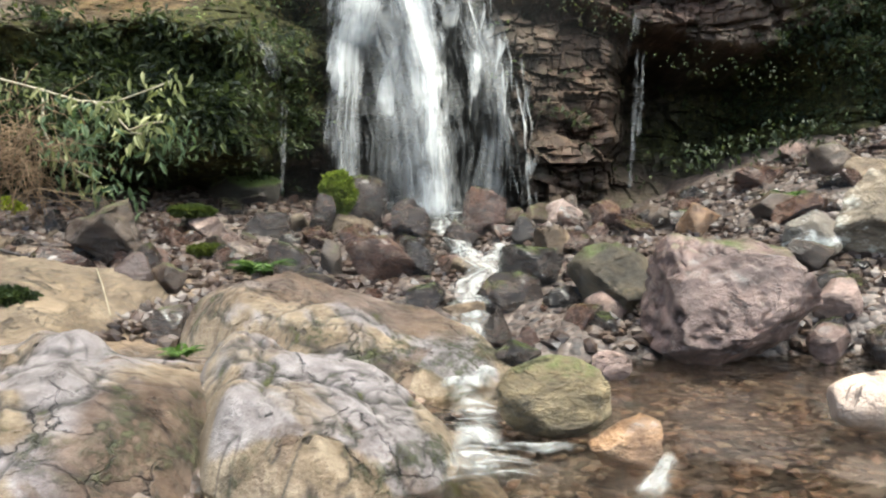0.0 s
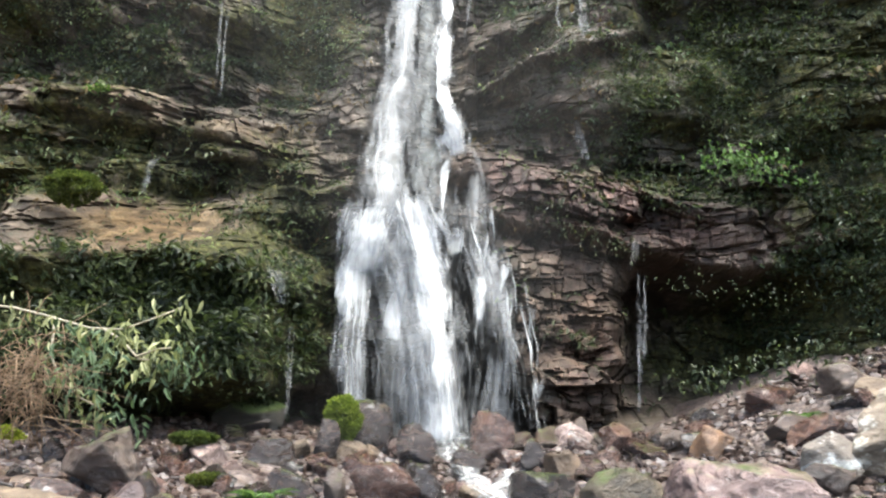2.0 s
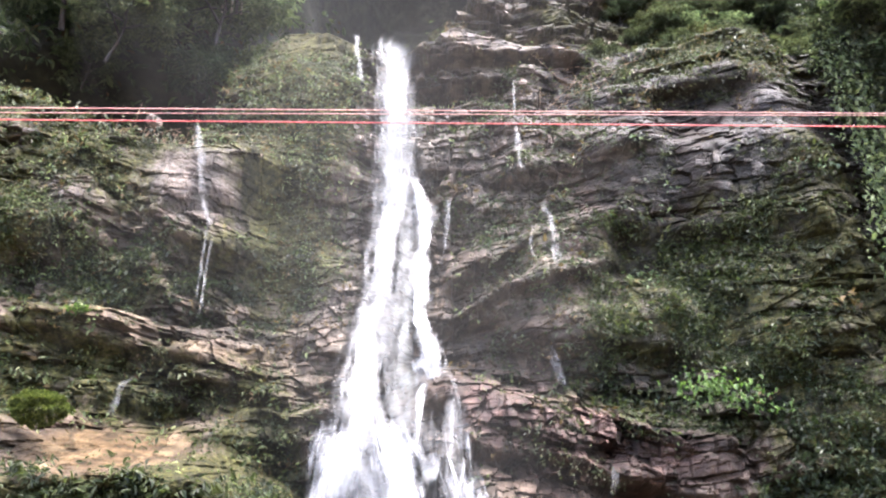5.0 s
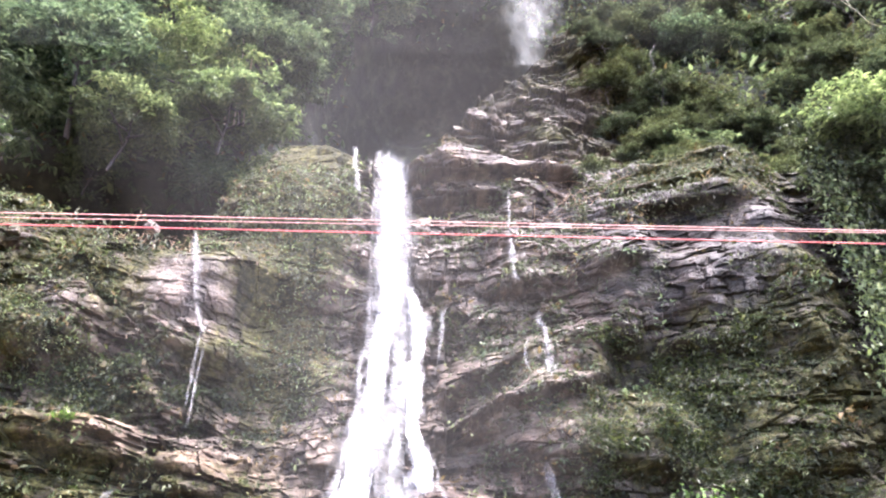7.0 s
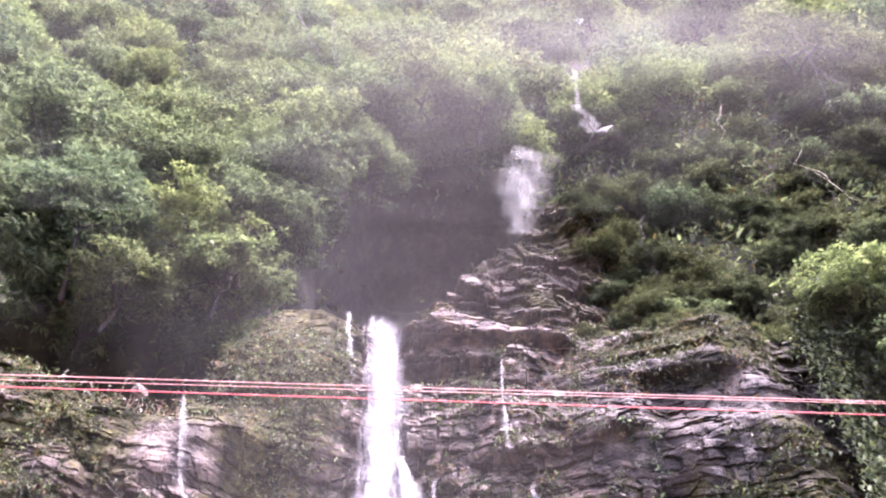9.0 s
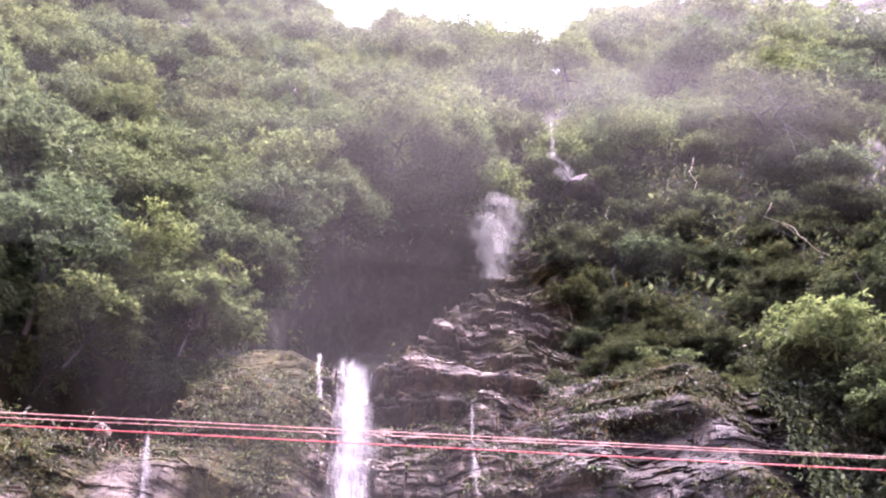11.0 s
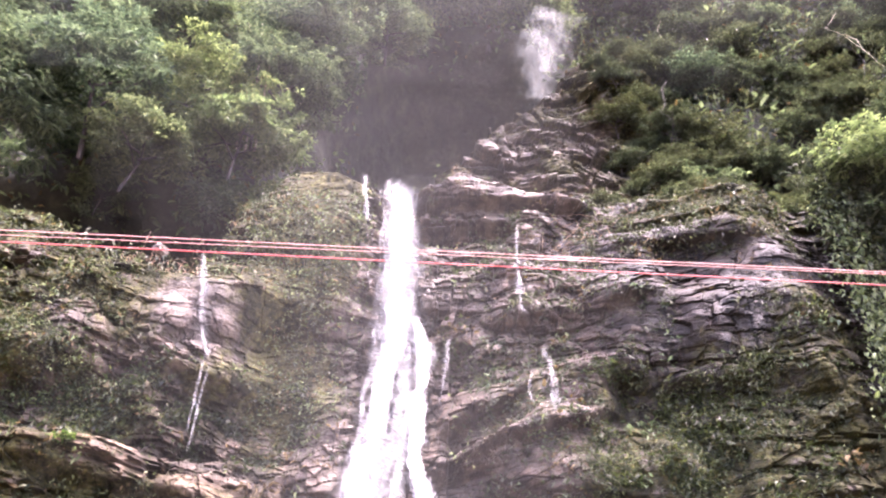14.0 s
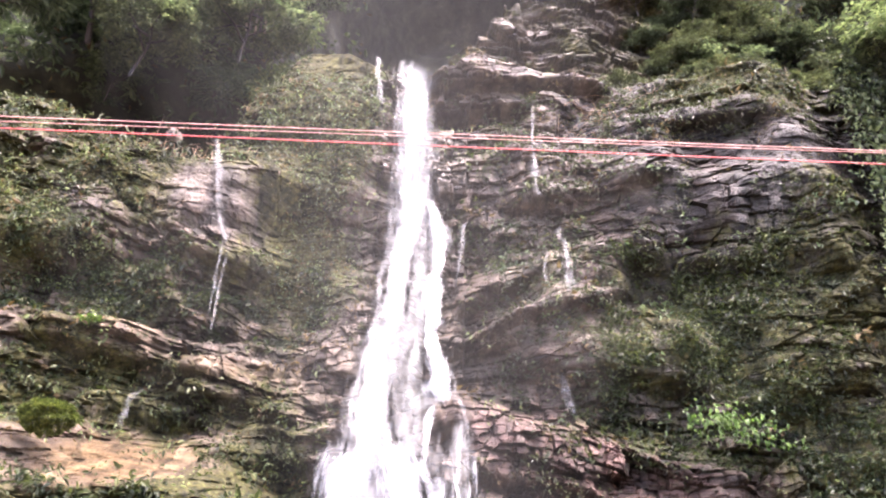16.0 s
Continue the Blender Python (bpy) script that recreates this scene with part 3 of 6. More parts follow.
block(3.0, 11.2, 1.6, 0.9, 0.35, 0.1, 0.3, 0.5, 0.2)
block(5.4, 9.6, 1.9, 1.1, 0.40, -0.25, 0.5, 0.6, 0.3)
block(2.35, 13.65, 0.55, 0.16, -0.55, 0.10, 0.12, 0.25, 0.10)  # dark notch in the brow
block(0.75, 12.85, 1.0, 0.22, -0.45, -0.03, 0.10, 0.3, 0.15)   # hollow under the brow
block(5.3, 12.95, 1.3, 0.12, 0.30, -0.06, 0.15, 0.3, 0.08)


# beds: height, length of a block, how far they stand out, size of the masses that shift them, seed
LAYERS = ((0.80, 0.95, 0.26, 1.9, 41), (0.31, 0.38, 0.19, 0.75, 43), (0.14, 0.17, 0.06, 0.38, 45))
JOINTS = ((1.9, 1.05, 0.22, 38), (0.62, 0.42, 0.17, 35))
# where the beds lie tilted: middle, reach and slope
TILTS = ((-4.5, 5.8, 3.2, 1.6, 0.02), (-1.9, 8.0, 1.4, 1.9, 0.30), (-4.8, 9.6, 1.8, 1.6, -0.18), (-2.4, 12.4, 1.3, 1.8, 0.20),
         (1.7, 7.8, 1.6, 1.4, 0.36), (2.8, 4.7, 2.2, 1.3, -0.26), (3.8, 11.8, 3.2, 2.6, -0.08), (5.2, 8.6, 1.8, 1.8, -0.16))


def smooth_rock(x, z):
    """Less broken on the dome, the shoulder slab, the face by the side trickle and the tilted slabs."""
    f = lambda cx, cz, rx, rz, tilt=0.0: np.exp(-((x - cx) / rx) ** 4 - ((z - cz - tilt * (x - cx)) / rz) ** 4)
    return 1 - 0.78 * np.maximum.reduce([f(-2.6, 13.6, 1.3, 1.6), 0.95 * f(-4.6, 4.1, 1.5, 0.5), 0.7 * f(-4.3, 9.2, 0.8, 1.0), 0.3 * f(1.3, 8.1, 1.0, 0.5, 0.5), 0.6 * f(1.6, 14.2, 1.6, 0.5)])


def bedding(x, z):
    """Height across the beds, which dip differently from one mass of rock to the next, and how broken they are."""
    s = z + 0.04 * fbm(x * 0.8, z * 0.8, 9.0, 2, 21)
    for cx, cz, rx, rz, tilt in TILTS:
        s = s - 0.6 * tilt * (x - cx) * np.exp(-((x - cx) / rx) ** 4 - ((z - cz) / rz) ** 4)
    rug = smooth_rock(x, z) * np.clip(0.75 + 0.65 * fbm(x * 0.45, z * 0.6, 2.0, 2, 27), 0.25, 1.4) * (1 - 0.38 * ss(x - 0.5, 0.8) * ss(z - 6.3, 1.0)) * (1 - 0.20 * ss(x - 3.2, 1.0) * ss(z - 9.0, 1.0))
    return s, rug


def joints(x, s, wide, high, seed):
    """Blocks between the joints of the rock, roughly in the plane of the beds; each size of joint leans its own way."""
    jx = x + 0.10 * wide * fbm(x * 1.3 / wide, s * 1.3 / wide, 6.0, 3, 33)
    js = s + 0.12 * high * fbm(x * 0.9 / wide, s * 0.9 / high, 8.0, 3, 34)
    lean = 0.25 * math.sin(seed * 2.3)
    return facets((jx + lean * js) / wide, (js - 0.22 * lean * jx) / high, seed)


def shifted(x, s, size, seed):
    """The beds broken into masses, each slipped and tilted a little; and how near the break is."""
    wx = x + 0.12 * size * fbm(x / size, s / size, 3.0, 3, seed + 50)
    wz = s + 0.10 * size * fbm(x / size, s / size, 5.0, 3, seed + 51)
    d1, d2, r = cells(wx / size + 0.2 * wz / size, wz / (0.75 * size), seed + 52)
    return s + 7.0 * r + 0.55 * ((r * 57.3) % 1.0 - 0.5) * x, np.exp(-(d2 - d1) * 22)


def layer_blocks(x, s, height, width, seed):
    """Beds of uneven thickness, each broken into blocks that stand out by random amounts, proud at the foot."""
    q = s / height + 0.15 * np.sin(s / height * 1.7 + seed) + 0.3 * vnoise(s / height * 0.6, x * 0.0, 0.0, seed)
    bed = np.floor(q)
    along = x / width + 9 * hash01(bed, bed * 0, bed * 0, seed) + 0.5 * fbm(x / width * 0.6, s / height * 0.3, seed, 2, seed + 1)
    piece = np.floor(along)
    r = hash01(bed, piece, bed * 0 + 1, seed)
    f, g = q - bed, along - piece
    worn = 0.14 * np.exp(-np.minimum(f, 1 - f) * 14) + 0.10 * np.exp(-np.minimum(g, 1 - g) * 14)
    return r - worn - 0.38 * f


def cliff_y(x, z):
    wob = 0.22 * fbm(x * 0.9, z * 0.9, 3.1, 3, 11)
    y = cliff_base(x, z) - ss(x - 4.8, 1.6) * ss(7.6 - x, 0.9) * 0.24 * np.interp(z, [4.5, 14.5], [0, 6.4]) + 0.45 * fbm(x * 0.32, z * 0.4, 0.5, 4, 5)
    for cx, cz, wx, wz, out, tilt, top, side, bottom in CLIFF_BLOCKS:
        u = x - cx + wob
        w = z - cz - tilt * (x - cx) + 0.7 * wob
        y = y - out * ss(wx - np.abs(u), side) * ss(wz - w, top) * ss(w + wz, bottom)
    s, rug = bedding(x, z)
    calm = smooth_rock(x, z)
    for height, width, amp, size, seed in LAYERS:
        sb, gap = shifted(x, s, size, seed)
        y = y - rug * amp * (layer_blocks(x, sb, height, width, seed) - 0.5) + 0.05 * amp * gap
    for wide, high, amp, seed in JOINTS:
        h, gap = joints(x, s, wide, high, seed)
        y = y - amp * (0.35 * calm + 0.65 * rug) * h + (0.006 + 0.03 * amp) * gap * calm
    y = y + 0.02 * fbm(x * 3.6, z * 5.0, 1.0, 4, 51, 0.55)
    over = np.maximum(z - cliff_top(x) + 0.25 * wob, 0)
    return y + np.minimum(over * 0.9 + 3.5 * over ** 2, 9 + 0.3 * over)


def hill_y(x, z):
    y = 19.2 + 0.42 * (z - 14) + 0.9 * fbm(x * 0.12, z * 0.12, 0, 4, 61) + 0.25 * fbm(x * 0.7, z * 0.9, 0, 4, 62)
    y = y + 7.0 * ss(1.0 - np.hypot((x - 0.1 - 0.06 * (z - 20)) / 4.0, (z - 20.5) / 7.6), 0.30)      # dark hollow behind the lip
    y = y + 5.0 * ss(1.0 - np.hypot((x + 9.5) / 6.2, (z - 11.5) / 3.6), 0.35)                        # hollow under the trees
    y = y + 2.2 * np.exp(-((x - 4.5 - 0.42 * (z - 26)) / 1.8) ** 2) * ss(z - 24, 3)                  # gully of the upper stream
    y = y - 0.22 * np.maximum(x - 6.5, 0) - 0.10 * np.maximum(-8 - x, 0)
    return y


def steps_y(x, z):
    """Wet broken rock below the upper fall."""
    y = 18.6 + 0.42 * (z - 14) + 0.3 * fbm(x * 0.5, z * 0.5, 3.0, 3, 63)
    s = z + 0.10 * x + 0.12 * fbm(x * 0.6, z * 0.6, 4.0, 3, 67)
    for high, wide, amp, seed in ((0.95, 1.9, 0.42, 64), (0.36, 0.9, 0.20, 65), (0.14, 0.4, 0.06, 66)):
        y = y - amp * (layer_blocks(x, shifted(x, s, 2.2 * wide, seed)[0], high, wide, seed) - 0.5)
    for wide, high, amp, seed in ((2.4, 0.9, 0.60, 71), (1.1, 0.42, 0.25, 72), (0.5, 0.2, 0.07, 73)):
        h, gap = facets((x + 0.3 * z) / wide, (z + 0.1 * x) / high, seed)
        y = y - amp * h + 0.1 * amp * gap
    y = y - 0.7 * ss(1.5 - np.abs(x - 6.8), 0.6) * ss(26.4 - z, 0.6) * ss(z - 21, 1.5)
    return y


def steps_left(z):
    return np.interp(z, (13.5, 17.5, 19.0, 21.3, 22.0, 23.7, 25.5, 27.6), (0.3, 0.6, 0.9, 2.6, 3.3, 4.3, 5.2, 5.6)) + 0.25 * fbm(z * 0.8, 0.0, 0.0, 3, 68)


def hill_top(x):
    return 77 + 2 * np.sin(x * 0.31 + 1) + 9 * ss(x - 17, 4) - 24 * np.exp(-((x - 12.6) / 3.7) ** 2)


# ground: one sheet to the horizon
gx = np.concatenate([-np.geomspace(900, 12.4, 40), np.arange(-12, 12.01, 0.06), np.geomspace(12.4, 900, 40)])
gy = np.concatenate([-np.geomspace(900, 4, 40), np.arange(-3, 2.5, 0.25), np.arange(2.5, 14.6, 0.06), np.geomspace(15, 900, 36)])
GX, GY = np.meshgrid(gx, gy, indexing="ij")
GZ = ground_height(GX, GY)
near = ss(16 - np.abs(GX), 3) * ss(GY + 2, 1) * ss(16 - GY, 1)
GZ = GZ + near * (0.07 * fbm(GX * 1.2, GY * 1.2, 0, 4, 71) + 0.03 * np.abs(fbm(GX * 5, GY * 5, 0, 3, 72)))
GZ = np.where(np.abs(GX) > 14, np.minimum(GZ, 3.0), GZ)
me = mesh_from("ground", np.stack([GX, GY, GZ], 2).reshape(-1, 3), grid_faces(len(gx), len(gy)), GROUND)
set_mask(me, np.zeros(GX.size), (ss(-2.2 - GX, 0.7) * ss(9.3 - GY, 1.2)).ravel(), np.zeros(GX.size))
ground = tagged(new("ground", me), "brown gravel and sandy soil strewn with wet stones", "ground", kind="structure")

# cliff
cx_ = np.concatenate([-np.geomspace(40, 9.7, 24), np.arange(-9.5, 10.51, 0.025), np.geomspace(10.7, 40, 24)])
cz_ = np.concatenate([np.arange(-0.6, 16.0, 0.023), np.arange(16.05, 26, 0.25)])
CX, CZ = np.meshgrid(cx_, cz_, indexing="ij")
CY = cliff_y(CX, CZ)
me = mesh_from("cliff", np.stack([CX, CY, CZ], 2).reshape(-1, 3), grid_faces(len(cx_), len(cz_)), ROCK, smooth=False)


def blob(x, z, cx, cz, rx, rz, tilt=0.0):
    return np.exp(-((x - cx) / rx) ** 2 - ((z - cz - tilt * (x - cx)) / rz) ** 2)


# Wet right wall; its colour is darkened to paint the shade there.
def shaded_wet_side(x, z):
    return ss(x - 3.5 - 0.22 * (z - 8) + 0.8 * fbm(x * 0.5, z * 0.5, 3.0, 3, 46), 0.9) * ss(12.4 + 1.4 * ss(x - 5.2, 1.0) - z, 0.8) * ss(z - 4.6, 0.9)


def moss_mask(x, z):
    m = 0.26 + 0.18 * ss(-1.5 - x, 1.0) + 0.22 * ss(-1.3 - x, 0.6) * ss(z - 6.3, 1.0) + 0.40 * fbm(x * 0.55, z * 0.6, 4.0, 5, 81, 0.65)
    m = m + 0.9 * blob(x, z, -4.2, 2.5, 2.4, 1.0) + 0.5 * blob(x, z, -6.2, 9.2, 2.5, 1.3) + 0.6 * blob(x, z, -2.9, 11.0, 1.2, 2.3)
    m = m + 0.20 * blob(x, z, 6.2, 6.6, 2.2, 3.2, -0.2) + 0.05 * blob(x, z, 5.5, 9.5, 2.2, 2.0) + 0.8 * blob(x, z, 4.6, 2.3, 1.5, 0.9) - 0.10 * ss(x - 3.6, 0.8) + 0.5 * blob(x, z, 7.0, 4.0, 1.9, 2.2) + 0.6 * blob(x, z, -3.0, 12.2, 1.3, 1.6) + 0.30 * blob(x, z, -2.9, 14.0, 1.4, 1.0) + 0.12 * blob(x, z, -6.0, 6.0, 3.0, 3.0) + 0.5 * blob(x, z, -2.3, 8.3, 0.9, 1.5) + 0.2 * blob(x, z, 8.5, 10, 2.5, 5)
    m = m - 0.9 * blob(x, z, 2.6, 4.4, 2.4, 0.8, -0.25) - 0.7 * blob(x, z, 1.8, 2.5, 1.1, 1.5) - 0.85 * blob(x, z, -4.2, 9.2, 0.95, 0.9) - 0.6 * blob(x, z, -6.2, 8.8, 0.9, 0.5) - 0.3 * blob(x, z, -5.2, 8.0, 0.8, 0.4) - 0.15 * blob(x, z, 2.2, 11.5, 2.6, 3.2)
    m = m + 0.08 * shaded_wet_side(x, z) + 0.7 * blob(x, z, 6.8, 3.4, 2.4, 1.5) + 1.0 * blob(x, z, 6.0, 13.3, 1.6, 1.0) + 0.9 * blob(x, z, -2.5, 3.3, 0.6, 1.1) + 0.5 * blob(x, z, -2.6, 5.0, 1.0, 0.5)
    return m - 1.0 * blob(x, z, -4.7, 4.0, 1.6, 0.55) - 0.10 * blob(x, z, -4.2, 6.2, 2.6, 0.4) - 0.9 * blob(x, z, -0.5, 6.5, 0.9, 8)


def ochre_mask(x, z):
    m = 2.0 * blob(x, z, -4.4, 4.1, 1.05, 0.55) + 0.30 * blob(x, z, -4.0, 5.9, 2.6, 0.35, -0.1) + 0.6 * blob(x, z, -5.5, 6.5, 0.8, 0.2) + 0.12 * blob(x, z, -4.3, 6.2, 2.6, 0.4) + 0.3 * blob(x, z, -3.2, 5.95, 1.2, 0.2, -0.08)
    return m + 0.35 * blob(x, z, 2.0, 2.8, 1.2, 1.2) + 0.25 * blob(x, z, 2.2, 14.2, 2.0, 0.6) + 0.45 * blob(x, z, -2.8, 13.9, 1.4, 1.2)


def rust_mask(x, z):
    return 1.0 * blob(x, z, 2.6, 4.6, 2.4, 0.75, -0.25) + 0.8 * blob(x, z, 1.9, 2.6, 1.0, 1.3)


def bed_tone(x, z):
    s, rug = bedding(x, z)
    sb, gap = shifted(x, s, 0.75, 43)
    fine, gap2 = shifted(x, s, 0.38, 45)
    # the right wall's terms lower the tone as painted shade
    return np.clip(0.85 * layer_blocks(x, sb, 0.31, 0.38, 43) + 0.35 * layer_blocks(x, fine, 0.14, 0.17, 45) + 0.02 - 0.08 * gap - 0.06 * gap2 - 1.1 * shaded_wet_side(x, z) - 0.35 * ss(x - 2.8, 1.2) * ss(z - 8.5, 1.5), -0.9, 1)


set_mask(me, moss_mask(CX, CZ).ravel(), ochre_mask(CX, CZ).ravel(), bed_tone(CX, CZ).ravel(), rust_mask(CX, CZ).ravel())
cliff = tagged(new("cliff", me), "wet brown layered rock cliff with moss and ledges", "cliff", kind="structure")

# wooded hillside behind the brow
hx = np.concatenate([-np.geomspace(150, 31, 12), np.arange(-30, 32.1, 0.14), np.geomspace(33, 150, 12)])
hv = np.concatenate([np.arange(0, 1.0001, 0.004)])
HX, HV = np.meshgrid(hx, hv, indexing="ij")
HZ = 8 + HV * (hill_top(HX) - 8)
HY = hill_y(HX, HZ)
crest = np.stack([HX[:, -1], HY[:, -1] + 120, HZ[:, -1] + 4], 1)[:, None, :]
verts = np.concatenate([np.stack([HX, HY, HZ], 2), crest], 1)
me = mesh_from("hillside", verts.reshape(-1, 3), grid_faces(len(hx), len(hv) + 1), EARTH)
hm = np.full((len(hx), len(hv) + 1), 1.35)
hm[:, :-1] -= 0.6 * np.exp(-((HX - 0.2) / 3.2) ** 2 - ((HZ - 20) / 4.0) ** 2)
set_mask(me, hm.ravel(), np.zeros(hm.size), np.zeros(hm.size))
hillside = tagged(new("hillside", me), "steep wooded hillside of dark earth and rock", "hillside", kind="structure")


sz = np.arange(13.5, 27.6, 0.045)
su = np.concatenate([np.linspace(-1, -0.08, 12), np.linspace(0, 1, 130)])
SU, SZ = np.meshgrid(su, sz, indexing="ij")
back = np.maximum(-SU, 0)
SL = steps_left(SZ) - 0.5 * back + 0.5 * fbm(back * 6, SZ * 1.1, 2.0, 4, 70) * (back > 0)
SX = SL + np.maximum(SU, 0) * (8.0 - SL)
SY = steps_y(SX, SZ) + 7.0 * back + 5.0 * ss(SX - 7.9, 0.5) + 4.0 * ss(SZ - 26.6 - 0.25 * (SX - 6), 0.6)
me = mesh_from("rock_steps", np.stack([SX, SY, SZ], 2).reshape(-1, 3), grid_faces(len(su), len(sz)), ROCK, smooth=False)
set_mask(me, (0.55 + 0.4 * fbm(SX * 0.5, SZ * 0.5, 2.0, 4, 68) + 0.6 * ss(SX - 5.6, 1.0) + 0.5 * back).ravel(), np.zeros(SX.size), (0.5 + 0.4 * vnoise(SX * 1.5, SZ * 4, 0, 69)).ravel())
tagged(new("rock_steps", me), "dark wet stepped rock below the upper fall", "rock", kind="structure")


# ---- water ----
def sheet(name, path, offset, mat, surface, nu=26, step=0.07, seed=0, wobble=0.05, parent=None, bulge=0.10, label="", edge=1.25, fade=0.25):
    """A sheet of falling water over a path of (x, z, width), lying in front of a rock face."""
    path = np.array(path, float)
    dist = np.concatenate([[0], np.cumsum(np.hypot(*np.diff(path[:, :2], axis=0).T))])
    n = max(8, int(dist[-1] / step))
    d = np.linspace(0, dist[-1], n)
    px, pz, pw = (np.interp(d, dist, path[:, i]) for i in range(3))
    k = np.ones(5) / 5
    smooth = lambda a: np.convolve(np.pad(a, 2, mode="edge"), k, "valid")
    px, pw = smooth(px), smooth(pw)
    u = np.linspace(-1, 1, nu)
    D, U = np.meshgrid(d, u, indexing="ij")
    X = px[:, None] + U * pw[:, None] * 0.5 + wobble * fbm(D * 1.3, U * 1.5, seed, 4, 91, 0.6)
    Z = pz[:, None] + 0 * U
    Y = surface(X, Z)
    w = max(2, min(10, n // 4))
    pad = np.pad(Y, ((w, w), (0, 0)), mode="edge")
    Y = np.min([pad[i:i + n] for i in range(2 * w + 1)], axis=0)
    for _ in range(2):
        pad = np.pad(Y, ((w // 2, w // 2), (2, 2)), mode="edge")
        Y = np.mean([pad[i:i + n, j:j + nu] for i in range(2 * (w // 2) + 1) for j in range(5)], axis=0)
    Y = Y - offset - bulge * (1 - U ** 2) - 0.06 * np.abs(fbm(U * 5, D * 0.8, seed + 3.0, 3, 92))
    me = mesh_from(name, np.stack([X, Y, Z], 2).reshape(-1, 3), grid_faces(n, nu), mat)
    uv = me.uv_layers.new(name="UVMap")
    idx = np.empty(len(me.loops), np.int32)
    me.loops.foreach_get("vertex_index", idx)
    wid = np.maximum(pw[:, None], 0.3)
    co = np.stack([U * wid * 0.5 + seed * 3.7, D + seed], 2).reshape(-1, 2)
    uv.data.foreach_set("uv", co[idx].astype(np.float32).ravel())
    at = me.attributes.new("body", "FLOAT", "POINT")
    ends = np.clip(D / fade, 0, 1) * np.clip((dist[-1] - D) / (0.6 * fade) + 0.4 * (fade < 1), 0, 1)
    at.data.foreach_set("value", ((1 - np.abs(U) ** edge) * ends).astype(np.float32).ravel())
    ob = part_mesh(name, me, parent, label)
    return ob


def thing(name, label, category, group="", kind=""):
    return tagged(new(name), label, category, group, kind)


main_fall = thing("waterfall", "white foaming waterfall dropping down a stepped cliff", "waterfall")
MAIN = [(-0.70, 14.32, 0.86), (-0.69, 14.15, 0.94), (-0.67, 13.0, 0.90), (-0.62, 11.1, 0.93), (-0.56, 9.9, 0.90), (-0.62, 9.4, 0.95), (-0.72, 8.65, 0.90),
        (-0.76, 8.2, 0.78), (-0.77, 7.3, 0.80), (-0.93, 6.6, 0.78), (-0.98, 5.8, 0.92), (-1.0, 5.4, 0.98), (-0.92, 4.85, 1.15), (-0.87, 4.15, 1.6)]
sheet("upper_sheet", [(x, z, w * 1.1) for x, z, w in MAIN[:6]], 0.16, STRAND_FALL, cliff_y, nu=34, seed=1, parent=main_fall, wobble=0.09)
sheet("upper_sheet", [(x + 0.02, z, w * 0.7) for x, z, w in MAIN[:6]], 0.24, STRAND_FALL, cliff_y, nu=30, seed=41, parent=main_fall, wobble=0.09)
sheet("upper_sheet", [(x, z, w * 1.1) for x, z, w in MAIN[4:]], 0.16, SOFT_FALL, cliff_y, nu=34, seed=42, parent=main_fall, wobble=0.09, edge=0.9)
sheet("upper_sheet", [(x - 0.02, z, w * 0.85) for x, z, w in MAIN[5:]], 0.26, SOFT_FALL, cliff_y, seed=2, parent=main_fall, wobble=0.08, edge=0.9)
sheet("upper_sheet", [(x + 0.04, z, w * 0.6) for x, z, w in MAIN[6:]], 0.36, SOFT_FALL, cliff_y, seed=12, parent=main_fall, edge=0.9)
sheet("upper_haze", [(x + 0.10 + 0.12 * min(1, max(0, (10 - z) / 3)), z, w * 1.25 + 0.35 * min(1, max(0, (10 - z) / 3))) for x, z, w in MAIN[2:]], 0.13, CORE, cliff_y, nu=40, seed=49, parent=main_fall, wobble=0.06)
sheet("upper_veil", [(x + 0.02, z, w * 1.4) for x, z, w in MAIN], 0.10, VEIL, cliff_y, nu=40, seed=3, parent=main_fall)
BRANCH = [(-0.25, 10.1, 0.2), (0.02, 9.45, 0.42), (0.02, 8.7, 0.40), (-0.03, 8.2, 0.46), (-0.06, 7.3, 0.40), (-0.03, 6.6, 0.38), (0.15, 5.8, 0.5), (0.25, 5.4, 0.66)]
sheet("branch_sheet", BRANCH, 0.20, FALL, cliff_y, nu=16, seed=43, parent=main_fall, wobble=0.09)
sheet("branch_sheet", [(x, z, w * 1.3) for x, z, w in BRANCH], 0.12, VEIL, cliff_y, nu=18, seed=44, parent=main_fall, wobble=0.10)
sheet("branch_sheet", [(0.10, 5.5, 0.30), (-0.06, 5.25, 0.20), (-0.10, 4.8, 0.16), (-0.10, 4.2, 0.16)], 0.30, FALL, cliff_y, nu=8, seed=45, parent=main_fall, bulge=0.04)
sheet("branch_sheet", [(0.36, 5.6, 0.24), (0.50, 5.25, 0.16), (0.56, 4.7, 0.2), (0.60, 4.1, 0.3)], 0.16, THIN_VEIL, cliff_y, nu=10, seed=46, parent=main_fall, bulge=0.04)
sheet("inner_veil", [(-0.30, 9.0, 0.4), (-0.30, 7.3, 0.6), (-0.35, 6.2, 0.7), (-0.30, 5.2, 0.8), (-0.35, 4.3, 0.8)], 0.24, STRAND_FALL, cliff_y, nu=24, seed=47, parent=main_fall)
LOWER = [(-0.75, 4.45, 1.9), (-0.72, 4.0, 2.1), (-0.45, 3.2, 2.7), (-0.30, 2.2, 2.9), (-0.25, 0.95, 3.0)]
